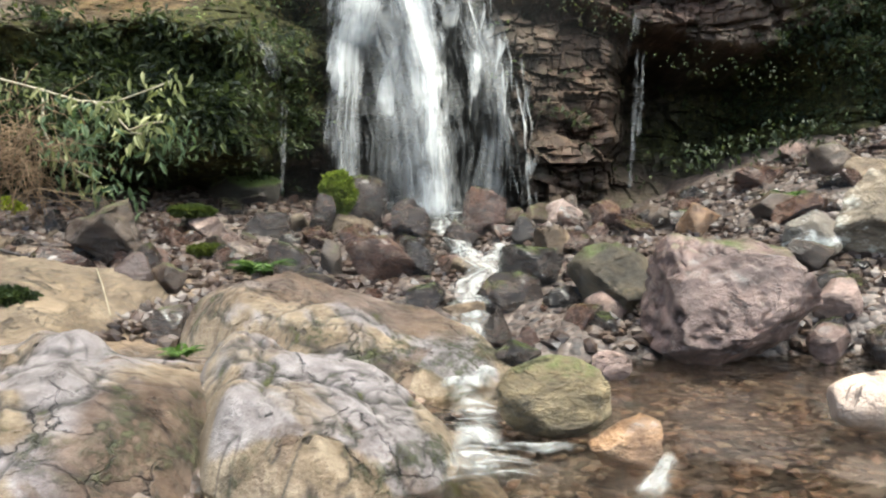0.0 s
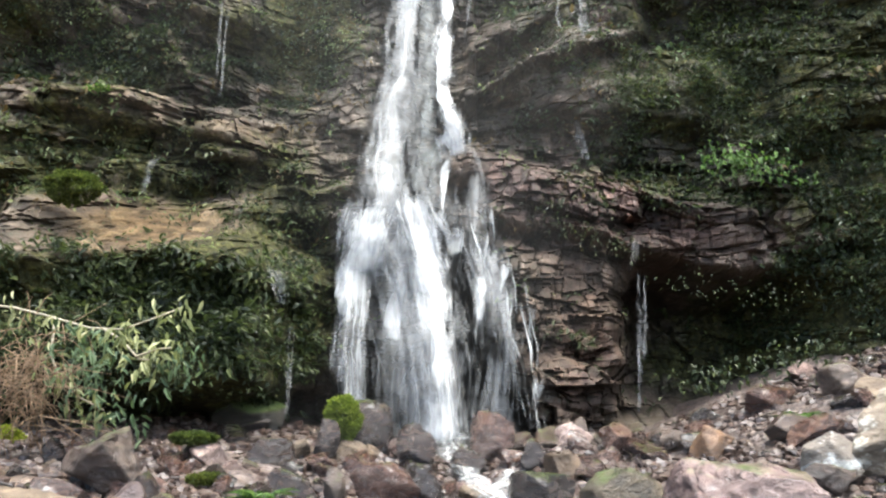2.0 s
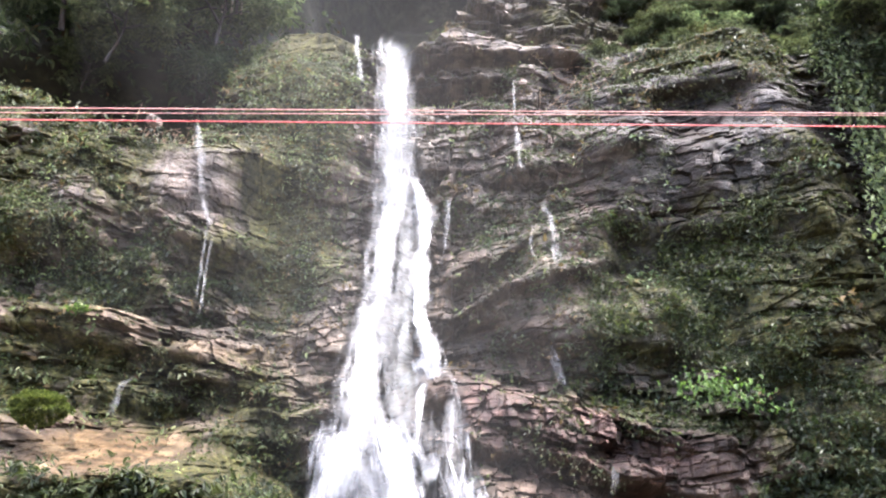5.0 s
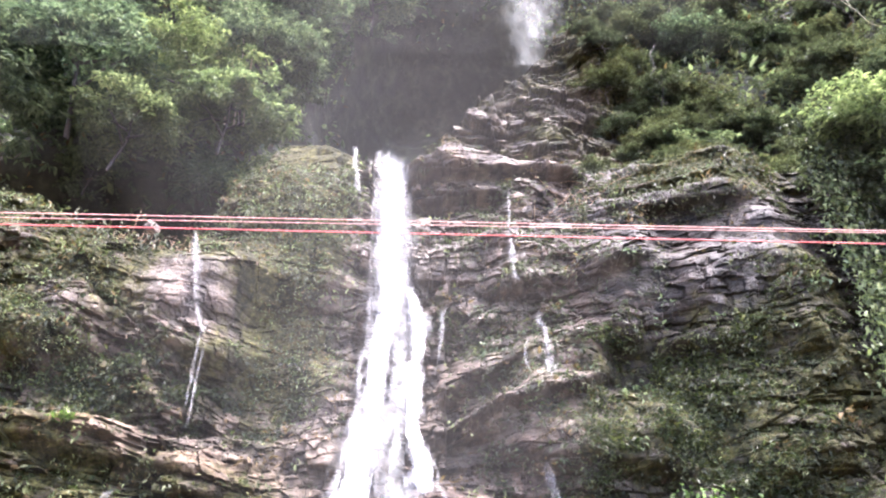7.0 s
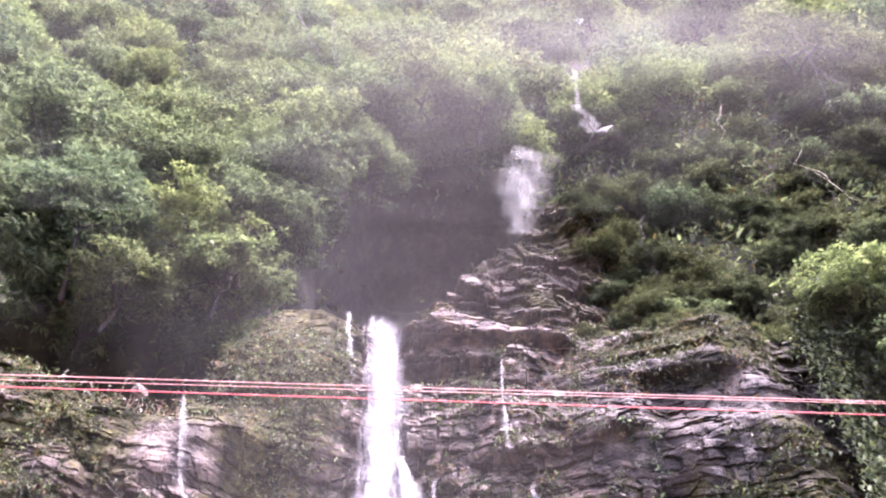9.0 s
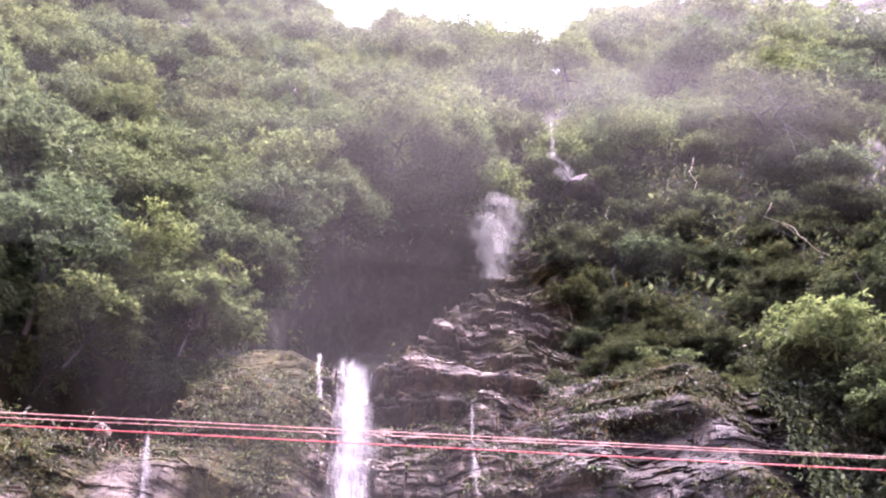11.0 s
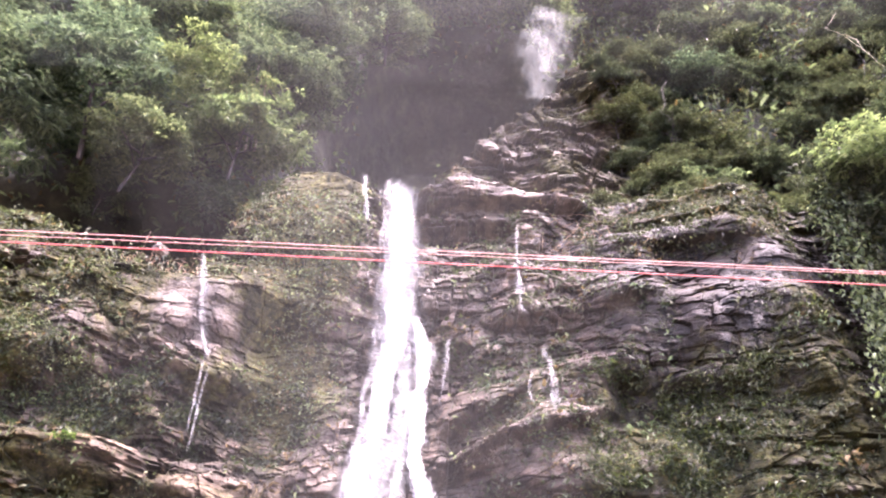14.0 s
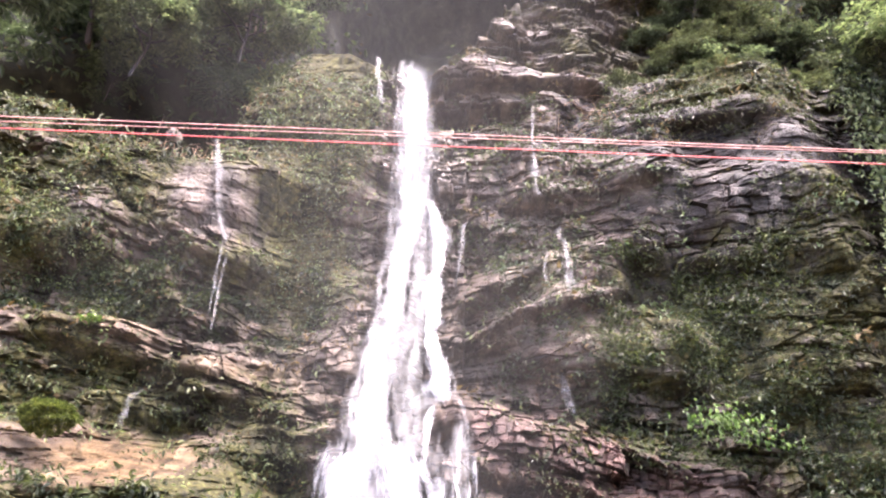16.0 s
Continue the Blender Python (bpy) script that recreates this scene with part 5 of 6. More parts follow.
boulder(-3.16, 10.84, 1.00, (0.51, 0.38, 0.41), MOSSY_STONE, "mossy stone among rubble", 37, 8)
boulder(-1.72, 9.63, 0.65, (0.62, 0.39, 0.42), DARK_STONE, "dark broken stone with a fern in front", 38, 15)
boulder(1.79, 12.45, 1.07, (0.32, 0.30, 0.46), GREY_STONE, "small grey stone lying among the rubble", 39, -20)
boulder(2.19, 11.79, 0.98, (0.46, 0.43, 0.52), RED_STONE, "red-brown stone lying among the rubble", 40, 5)
boulder(1.19, 8.43, 0.36, (0.44, 0.27, 0.30), DARK_STONE, "dark flat stone lying among the rubble", 41, -12)
boulder(0.74, 7.60, 0.13, (0.27, 0.21, 0.25), RED_STONE, "small brown stone lying among the rubble", 42, 8)
boulder(5.28, 11.64, 1.74, (0.68, 0.53, 0.54), GREY_STONE, "grey stone high on the slope", 43, 15)
boulder(5.31, 11.01, 1.61, (0.57, 0.35, 0.38), TAN_STONE, "sunlit tan stone high on the slope", 44, -20)
boulder(4.41, 12.25, 1.51, (0.79, 0.43, 0.45), RED_STONE, "red-brown stone under the hollow", 45, 5)
boulder(-4.46, 10.10, 1.00, (0.33, 0.31, 0.35), DARK_STONE, "small dark stone lying among the rubble", 46, -12)


# loose stones of the talus
KINDS = []
for i in range(12):
    mat = (DARK_STONE, RED_STONE, GREY_STONE, DARK_STONE, RED_STONE, TAN_STONE, DARK_STONE, RED_STONE, RED_STONE, DARK_STONE, PINK_STONE, RED_STONE)[i]
    word = ("dark wet", "red-brown", "grey", "dark wet", "red-brown", "tan", "dark wet", "red-brown", "red-brown", "dark wet", "pinkish", "red-brown")[i]
    me = stone_mesh("stone", (1.0, 0.8, 0.62), 200 + i, mat, sub=3, cuts=11, rough=0.10, round_=0.50, flat=True)
    KINDS.append((me, word + " loose stone lying in the rubble"))
rng = random.Random(5)


def on_ground(x, y):
    return float(ground_height(np.array(x), np.array(y)))


count = 0
while count < 298:
    x, y = rng.uniform(-5.2, 7.2), rng.uniform(6.6, 13.2)
    if (y < 8.4 and -4 < x < 0.9) or (x > 0.9 and y < 7.2) or (1.6 < x < 3.2 and y < 8.2):
        continue
    if abs(x - 0.25) < 0.3 and rng.random() < 0.7:
        continue
    if y > 12.4 and -1.2 < x < 1.3:
        continue
    me, label = KINDS[rng.randrange(12)]
    s = rng.choice((0.18, 0.22, 0.26, 0.30, 0.36, 0.44, 0.56)) * rng.uniform(0.85, 1.15)
    ob = tagged(new("stone", me), label, "stone", "loose stones of the talus")
    ob.matrix_world = pose(x, y, on_ground(x, y) + 0.2 * s, rng.uniform(-25, 25), rng.uniform(-25, 25), rng.uniform(0, 360)) @ Matrix.Scale(s, 4)
    count += 1


def gravel(name, label, n, area, sizes, mat, seed):
    """Many small stones in one mesh."""
    rng_ = np.random.RandomState(seed)
    bm = bmesh.new()
    bmesh.ops.create_icosphere(bm, subdivisions=1, radius=0.5)
    base = np.array([v.co[:] for v in bm.verts])
    tri = np.array([[v.index for v in f.verts] for f in bm.faces])
    bm.free()
    x, y = rng_.uniform(area[0], area[1], n), rng_.uniform(area[2], area[3], n)
    s = rng_.uniform(sizes[0], sizes[1], n) ** 1.0
    shape = base[None] * rng_.uniform(0.7, 1.25, (n, len(base), 1)) * (s[:, None] * np.stack([np.ones(n), rng_.uniform(0.6, 1, n), rng_.uniform(0.4, 0.8, n)], 1))[:, None, :]
    a = rng_.uniform(0, 6.28, n)
    c, s_ = np.cos(a)[:, None], np.sin(a)[:, None]
    px, py = shape[:, :, 0] * c - shape[:, :, 1] * s_, shape[:, :, 0] * s_ + shape[:, :, 1] * c
    z = ground_height(x, y) + 0.01 + s * 0.1
    v = np.stack([px + x[:, None], py + y[:, None], shape[:, :, 2] + z[:, None]], 2)
    f = tri[None] + (np.arange(n) * len(base))[:, None, None]
    me = mesh_from(name, v.reshape(-1, 3), f.reshape(-1, 3), mat, smooth=False)
    return tagged(new(name, me), label, "gravel", kind="stuff")


def pebble_material(name, light):
    m, nt, p = material(name)
    geo = nt.nodes.new("ShaderNodeNewGeometry")
    col = ramp(nt, geo.outputs["Random Per Island"], [(0.0, (0.014, 0.008, 0.006)), (0.3, (0.038, 0.023, 0.015)), (0.6, (0.064, 0.040, 0.027)), (0.85, (0.070, 0.050, 0.036)), (1.0, (0.115, 0.090, 0.070))])
    n = noise_tex(nt, coords(nt), 18.0, 5, 0.7)
    col = mix(nt, 0.7, col, ramp(nt, n, [(0.3, (0.4 * light, 0.38 * light, 0.36 * light)), (0.7, (1.1 * light, 1.05 * light, light))]), "MULTIPLY")
    nt.links.new(col, p.inputs["Base Color"])
    p.inputs["Roughness"].default_value = 0.4
    bump(nt, p, n, 0.6, 0.02)
    return m


PEBBLE = pebble_material("mixed_pebbles", 1.0)
BED_PEBBLE = pebble_material("pale_brown_pebbles", 3.6)
gravel("rubble", "mixed wet brown and grey rubble between the boulders", 8500, (-5.5, 7.5, 7.0, 13.3), (0.05, 0.22), PEBBLE, 1)
gravel("rubble", "brown rubble on the slope under the overhang", 900, (2.5, 8.5, 9.0, 13.2), (0.08, 0.24), PEBBLE, 2)
gravel("pebbles", "brown pebbles on the bed of the pool", 2200, (-0.8, 5.0, 3.0, 7.2), (0.04, 0.15), BED_PEBBLE, 3)


# ---- running water over the stones ----
def stream(name, path, mat, seed, parent, nu=9):
    path = np.array(path, float)
    dist = np.concatenate([[0], np.cumsum(np.linalg.norm(np.diff(path[:, :3], axis=0), axis=1))])
    n = max(6, int(dist[-1] / 0.05))
    d = np.linspace(0, dist[-1], n)
    c = np.stack([np.interp(d, dist, path[:, i]) for i in range(4)], 1)
    t = np.gradient(c[:, :3], axis=0)
    side = np.stack([t[:, 1], -t[:, 0], 0 * t[:, 0]], 1)
    side /= np.maximum(np.linalg.norm(side, axis=1), 1e-6)[:, None]
    U = np.linspace(-1, 1, nu)
    w = c[:, 3][:, None] * (0.5 + 0.12 * fbm(d[:, None] * 2.5, U * 0, seed, 2, 121))
    v = c[:, None, :3] + side[:, None, :] * (U[None, :] * w)[:, :, None]
    v[:, :, 2] += 0.04 * (1 - U ** 2)[None] + 0.018 * fbm(v[:, :, 0] * 6, v[:, :, 1] * 6, seed, 3, 122)
    me = mesh_from(name, v.reshape(-1, 3), grid_faces(n, nu), mat)
    uv = me.uv_layers.new(name="UVMap")
    idx = np.empty(len(me.loops), np.int32)
    me.loops.foreach_get("vertex_index", idx)
    co = np.stack(np.broadcast_arrays(U[None, :] * w + seed, d[:, None]), 2).reshape(-1, 2)
    uv.data.foreach_set("uv", co[idx].astype(np.float32).ravel())
    at = me.attributes.new("body", "FLOAT", "POINT")
    body = (1 - np.abs(U)[None] ** 2.5) * (np.clip(d / 0.2, 0, 1) * np.clip((dist[-1] - d) / 0.2, 0, 1))[:, None]
    at.data.foreach_set("value", body.astype(np.float32).ravel())
    return part_mesh(name, me, parent)


brook = thing("brook", "white stream tumbling between dark stones to the pool", "stream")
stream("splash", [(-0.7, 12.75, 1.0, 0.8), (0.0, 12.6, 1.0, 0.9), (0.7, 12.5, 0.98, 0.7)], FOAM, 1, brook)
stream("cascade", [(-0.05, 12.6, 1.0, 0.8), (0.1, 11.6, 0.78, 0.5), (0.25, 10.8, 0.66, 0.35), (0.35, 10.2, 0.58, 0.5), (0.5, 9.8, 0.5, 0.55), (0.3, 9.3, 0.38, 0.6),
                   (0.28, 8.7, 0.32, 0.5), (0.25, 8.0, 0.22, 0.35), (0.28, 7.5, 0.12, 0.25), (0.3, 7.1, 0.06, 0.3)], FOAM, 2, brook)
stream("cascade", [(0.75, 11.0, 0.7, 0.3), (0.6, 10.3, 0.6, 0.4), (0.45, 9.8, 0.5, 0.4)], FOAM, 3, brook)
stream("foam", [(0.30, 6.9, 0.08, 0.22), (0.30, 6.6, 0.07, 0.36), (0.18, 6.3, 0.06, 0.50), (0.10, 6.0, 0.05, 0.40)], FOAM, 4, brook)
stream("foam", [(0.08, 6.2, 0.05, 0.25), (0.22, 5.75, 0.04, 0.35), (0.22, 5.35, 0.03, 0.45), (0.20, 5.0, 0.03, 0.6), (0.20, 4.6, 0.02, 0.75), (0.25, 4.2, 0.02, 0.8)], RIPPLE_FOAM, 5, brook, 15)
stream("foam", [(0.12, 5.3, 0.04, 0.3), (0.20, 5.0, 0.04, 0.42), (0.26, 4.75, 0.03, 0.3)], FOAM, 8, brook)
stream("foam", [(0.25, 4.78, 0.04, 0.20), (0.55, 4.78, 0.04, 0.22), (0.84, 4.85, 0.03, 0.20)], FOAM, 6, brook)
stream("foam", [(1.30, 4.80, 0.04, 0.10), (1.20, 4.55, 0.03, 0.13), (1.08, 4.3, 0.02, 0.15), (0.92, 4.0, 0.02, 0.2)], FOAM, 7, brook)


# ---- leaves ----
def leaf_mesh(name, P, D, N, L, W, mat):
    """Leaves folded along the midrib, widest near the base, with a drooping tip."""
    D = D / np.maximum(np.linalg.norm(D, axis=1), 1e-6)[:, None]
    S = np.cross(D, N)
    S /= np.maximum(np.linalg.norm(S, axis=1), 1e-6)[:, None]
    up = np.cross(S, D)
    L, W = L[:, None], W[:, None]
    a = P + D * L * 0.30 + up * W * 0.20
    b = P + D * L * 0.68 + up * W * 0.10
    tip = P + D * L - up * L * 0.16
    v = np.stack([P, a + S * W * 0.48, b + S * W * 0.36, tip, b - S * W * 0.36, a - S * W * 0.48], 1)
    n = len(P)
    i = np.arange(n)[:, None] * 6
    f = np.concatenate([i + np.array([0, 1, 2, 3]), i + np.array([0, 3, 4, 5])], 1).reshape(-1, 4)
    return mesh_from(name, v.reshape(-1, 3), f, mat, smooth=False)


def unit(rs, n):
    v = rs.normal(size=(n, 3))
    return v / np.linalg.norm(v, axis=1)[:, None]


def crown_mesh(name, seed, R, clumps, per, leaf, mat, squash=0.8, fill=0.55):
    """Clumps of leaves on an uneven rounded crown, with gaps between them."""
    rs = np.random.RandomState(seed)
    c = unit(rs, clumps)
    c[:, 2] = np.where(c[:, 2] < -0.6, -c[:, 2], c[:, 2])
    lump = 1 + 0.33 * fbm(c[:, 0] * 2 + seed, c[:, 1] * 2, c[:, 2] * 2, 2, 131)
    centre = c * (rs.uniform(fill, 1.0, clumps) * lump)[:, None] * np.array([R, R, R * squash])
    cr = R * rs.uniform(0.18, 0.36, clumps)
    n = max(2, per // 7)
    who = np.repeat(np.arange(clumps), n)
    off = unit(rs, clumps * n) * rs.uniform(0.2, 1, (clumps * n, 1))
    twig = centre[who] + off * cr[who][:, None] * np.array([1.3, 1.3, 0.45])
    out = 0.7 * c[who] + 0.5 * off
    m = len(twig) * 7
    own = np.repeat(np.arange(len(twig)), 7)
    a = rs.uniform(0, 6.283, len(twig))[own] + np.tile(np.arange(7) * 0.9, len(twig)) + 0.25 * rs.normal(size=m)
    D = np.stack([np.cos(a), np.sin(a), -0.30 + 0.25 * rs.normal(size=m)], 1) + 0.55 * out[own]
    N = np.array([0, 0, 1.0]) + 0.35 * out[own] + 0.28 * rs.normal(size=(m, 3))
    L = leaf * (rs.uniform(0.7, 1.25, len(twig))[own]) * rs.uniform(0.7, 1.2, m)
    P = twig[own] + D * (0.18 * leaf) + 0.12 * leaf * rs.normal(size=(m, 3))
    return leaf_mesh(name, P, D, N, L, L * rs.uniform(0.30, 0.46, m), mat)


def tube(bm, pts, radii, sides=7):
    rings = []
    for i, (p, r) in enumerate(zip(pts, radii)):
        a = Vector(pts[max(i - 1, 0)])
        b = Vector(pts[min(i + 1, len(pts) - 1)])
        q = (b - a).to_track_quat("Z", "Y")
        rings.append([bm.verts.new(Vector(p) + q @ Vector((math.cos(k * 6.2832 / sides) * r, math.sin(k * 6.2832 / sides) * r, 0))) for k in range(sides)])
    for a, b in zip(rings, rings[1:]):
        for k in range(sides):
            f = bm.faces.new((a[k], a[(k + 1) % sides], b[(k + 1) % sides], b[k]))
            f.smooth = True
    bm.faces.new(rings[-1])


def tree(name, label, seed, R, trunk, clumps, per, leaf, mat, squash=0.8, lean=0.0):
    """A tree or bush at the origin: trunk with limbs, crown of leaf clumps."""
    rng_ = random.Random(seed)
    base = thing(name, label, "tree" if trunk > 1.2 else "bush", "trees and bushes of the hillside")
    bm = bmesh.new()
    pts = [(lean * s * trunk + 0.12 * math.sin(3 * s + seed), 0.1 * math.cos(4 * s + seed), s * (trunk + R * 0.5 + 0.2) - 0.6) for s in (0, 0.2, 0.4, 0.6, 0.8, 1.0)]
    tube(bm, pts, [0.030 * R * k for k in (1.2, 1.0, 0.85, 0.7, 0.5, 0.25)])
    for k in range(5):
        s = 0.45 + 0.1 * k
        p0 = Vector(pts[2]).lerp(Vector(pts[5]), k / 5)
        a = k * 2.4 + seed
        p2 = p0 + Vector((math.cos(a) * R * 0.65, math.sin(a) * R * 0.65, R * rng_.uniform(0.1, 0.45)))
        p1 = p0.lerp(p2, 0.5) + Vector((0, 0, 0.08 * R))
        tube(bm, [p0, p1, p2], [0.025 * R, 0.018 * R, 0.008 * R], 5)
    part("trunk", bm, BARK, base)
    me = crown_mesh("crown", seed, R, clumps, per, leaf, mat, squash)
    crown = part_mesh("crown", me, base)
    crown.location = (lean * trunk, 0, trunk)
    return base


PROTO = []
for i in range(10):
    big = i < 5
    mat = (TREE_LEAF, LIGHT_LEAF, TREE_LEAF, TREE_LEAF, LIGHT_LEAF, TREE_LEAF, LIGHT_LEAF, TREE_LEAF, SHRUB_LEAF, SHRUB_LEAF)[i]
    word = "light green leafy" if mat is LIGHT_LEAF else "dusky green dense" if mat is SHRUB_LEAF else "dark green broad-leaved"
    PROTO.append(tree("tree" if big else "bush", word + (" tree with a rounded crown on the steep slope" if big else " bush growing on the steep slope"),
                      300 + i, 2.0 if big else 1.3, 1.5 if big else 0.6, 84 if big else 54, 98 if big else 84, 0.185 if big else 0.165, mat, 0.85 if big else 0.7))
rng = random.Random(17)
placed = []
PROTO_USED = set()


def plant(i, x, z, s, y=None, drop=0.0):
    y = float(hill_y(np.array(x), np.array(z))) if y is None else y
    m = pose(x, y - 0.2, z - drop, rng.uniform(-8, 4), rng.uniform(-8, 8), rng.uniform(0, 360)) @ Matrix.Scale(s, 4)
    if i in PROTO_USED:
        ob = copy_thing(PROTO[i], m)
        ob.scale = (s, s, s)
    else:
        PROTO_USED.add(i)
        ob = PROTO[i]
        ob.matrix_world = m
    placed.append((x, z))
    return ob


z = 15.0
while z < 80:
    x = -27.0
    while x < 29:
        xx, zz = x + rng.uniform(-1.2, 1.2), z + rng.uniform(-0.9, 0.9)
        x += rng.uniform(2.3, 3.4)
        if zz > float(hill_top(np.array(xx))) or abs(xx) > 0.75 * zz + 2:
            continue
        if -3.4 < xx < 3.6 and zz < 29.5:
            continue
        if 2.6 < xx < 7.6 and zz < 29:
            continue
        if abs(xx - 6.6 - 0.12 * (zz - 30)) < 1.6 and zz < 46:
            continue
        if xx > 6 and zz < 34:
            plant(rng.choice((5, 8, 9, 8, 9, 8)), xx, zz, rng.uniform(0.7, 1.15), drop=0.5)
            plant(rng.choice((8, 9)), xx + rng.uniform(-1.3, 1.3), zz + rng.uniform(-1.3, 1.3), rng.uniform(0.6, 1.0), drop=0.5)
            continue
        small = zz < 18 or (xx > 6 and zz < 26)
        plant(rng.randrange(5, 8) if small or rng.random() < 0.25 else rng.randrange(5), xx, zz, rng.choice((0.65, 0.85, 1.0, 1.2, 1.6)) * rng.uniform(0.9, 1.1), drop=0.6)
    z += rng.uniform(2.4, 3.0) * (1.0 if z < 42 else 1.3)
# the canopy over the hollow, the pale bush and the thicket on the flank
for i, x, z, s, y in ((0, -4.3, 21.5, 1.0, 20.0), (2, -4.7, 19.3, 0.9, 19.4), (1, -3.6, 24.6, 1.0, 20.8), (3, -2.2, 27.4, 1.0, 21.5), (0, -0.1, 29.0, 1.05, 22.0), (2, 2.4, 29.4, 0.9, 23.0), (2, -1.7, 23.8, 0.75, 21.0),
                      (4, -6.6, 18.0, 0.9, 18.4), (6, -5.2, 17.0, 1.2, 18.4), (2, -9.0, 16.8, 1.1, 17.6), (3, -11.5, 15.5, 1.2, 16.6), (5, -7.5, 15.8, 1.1, 17.6),
                      (6, 9.6, 13.5, 1.05, 14.2), (6, 9.9, 11.6, 0.85, 13.7), (8, 8.9, 13.2, 0.8, 14.6), (9, 11.2, 15.3, 1.0, 14.6), (8, 9.9, 11.9, 1.0, 13.9), (9, 10.6, 10.0, 1.2, 13.4), (8, 9.6, 9.2, 0.8, 13.4)):
    plant(i, x, z, s, y, 0.8)


for k in range(16):
    z = 15.2 + 0.72 * k
    x = 6.6 + 0.9 * math.sin(k * 2.1) + 0.04 * (z - 15)
    plant((8, 9)[k % 2], x, z, rng.uniform(0.5, 0.75), float(steps_y(np.array(x), np.array(z))) + 0.2, 0.3)


for k, x in enumerate((4.3, 5.2, 5.9, 6.6, 7.3)):
    plant((8, 9)[k % 2], x, 14.3 - 0.1 * k, 0.36 + 0.05 * (k % 3), float(cliff_y(np.array(x), np.array(14.1))) + 0.5, 0.2)


# plants rooted on the cliff
def cliff_plants(name, label, mat, n, seed, leaf, threshold, window, per=6):
    rs = np.random.RandomState(seed)
    x, z = rs.uniform(window[0], window[1], n * 6), rs.uniform(window[2], window[3], n * 6)
    want = 0.55 * moss_mask(x, z) + 0.72 * fbm(x * 1.5, z * 1.9, seed, 4, 141, 0.8)
    want = want - 0.38 * ss(x - 3.0, 1.0) - 0.27 * shaded_wet_side(x, z) - 1.2 * blob(x, z, -4.0, 9.5, 0.9, 0.8) - 0.8 * blob(x, z, -3.65, 7.6, 0.3, 1.2) - 1.2 * blob(x, z, -2.4, 14.3, 1.3, 0.7) - 0.35 * blob(x, z, -3.4, 8.2, 1.5, 1.6)
    want = want + 0.28 * blob(x, z, 4.9, 6.2, 1.2, 0.9) + 0.3 * blob(x, z, 6.0, 4.6, 1.0, 1.0) + 0.3 * blob(x, z, 5.0, 8.2, 0.8, 0.45) + 0.25 * blob(x, z, 3.1, 10.2, 0.5, 0.6)
    keep = (want > threshold) & (z < cliff_top(x) + 0.5)
    x, z = x[keep][:n], z[keep][:n]
    y = cliff_y(x, z)
    k = len(x)
    a = rs.uniform(0, 6.283, (k, per))
    D = np.stack([np.cos(a) * 0.9, -0.75 + 0.6 * rs.rand(k, per), 0.75 * np.sin(a) - 0.35], 2).reshape(-1, 3)
    P = np.repeat(np.stack([x, y - 0.05, z], 1), per, 0) + rs.normal(size=(k * per, 3)) * np.array([0.10, 0.05, 0.07])
    N = np.array([0, -0.6, 0.9]) + 0.6 * rs.normal(size=(k * per, 3))
    L = leaf * np.repeat(rs.uniform(0.5, 1.25, k) ** 1.3, per) * rs.uniform(0.5, 1.35, k * per)
    me = leaf_mesh(name, P, D, N, L, L * rs.uniform(0.3, 0.55, k * per), mat)
    return tagged(new(name, me), label, "plants", kind="stuff")


cliff_plants("cliff_plants", "dark glossy leaves hanging over the mossy rock", CLIFF_LEAF, 3300, 1, 0.090, 0.55, (-9, 10, 1.3, 15.5))
cliff_plants("cliff_plants", "dense dark leaves over the bulging bank", CLIFF_LEAF, 1500, 7, 0.125, 0.66, (-6.6, -2.1, 1.1, 3.7), 7)
cliff_plants("cliff_plants", "glossy dark leaves drooping in tufts over the wet wall", CLIFF_LEAF, 380, 12, 0.08, 0.0, (2.9, 7.2, 4.5, 8.2), 8)
cliff_plants("cliff_plants", "glossy dark leaves hanging in the shaded recess", CLIFF_LEAF, 480, 13, 0.11, 0.3, (-7.2, -2.2, 6.6, 8.4), 7)
cliff_plants("cliff_plants", "dense dark leaves hanging over the shaded wall", CLIFF_LEAF, 900, 21, 0.10, 0.25, (3.9, 9.2, 2.4, 5.6), 8)
cliff_plants("cliff_plants", "dark leaves hanging in clusters on the wet wall", CLIFF_LEAF, 1100, 22, 0.085, 0.20, (3.0, 7.6, 4.6, 9.0), 9)
cliff_plants("cliff_plants", "light green leaves scattered over the cliff", LIGHT_LEAF, 900, 2, 0.075, 0.52, (-9, 10, 1.6, 15.5))
cliff_plants("cliff_plants", "fine green growth over the mossy shoulder of the cliff", SHRUB_LEAF, 1500, 8, 0.075, 0.42, (-9, -1.25, 6.2, 14.2))
cliff_plants("cliff_plants", "tufts of pale green grass on the shoulder of the cliff", LIGHT_LEAF, 600, 9, 0.06, 0.46, (-9, -1.4, 7.0, 14.2))
cliff_plants("cliff_plants", "small brownish plants rooted in the cracks of the wet wall", SHRUB_LEAF, 760, 31, 0.10, -0.04, (0.9, 7.4, 5.8, 13.4), 7)
cliff_plants("cliff_plants", "light green plants hanging in tufts on the wet wall", LIGHT_LEAF, 90, 32, 0.085, 0.05, (1.2, 7.4, 5.2, 13.0), 9)
cliff_plants("cliff_plants", "low dark plants growing along the brow", SHRUB_LEAF, 420, 33, 0.10, -0.35, (3.4, 7.8, 11.6, 14.3), 8)
cliff_plants("dry_grass", "dry brown tufts on the brow", DRY_LEAF, 110, 34, 0.09, -0.35, (2.0, 7.6, 10.5, 14.3), 7)
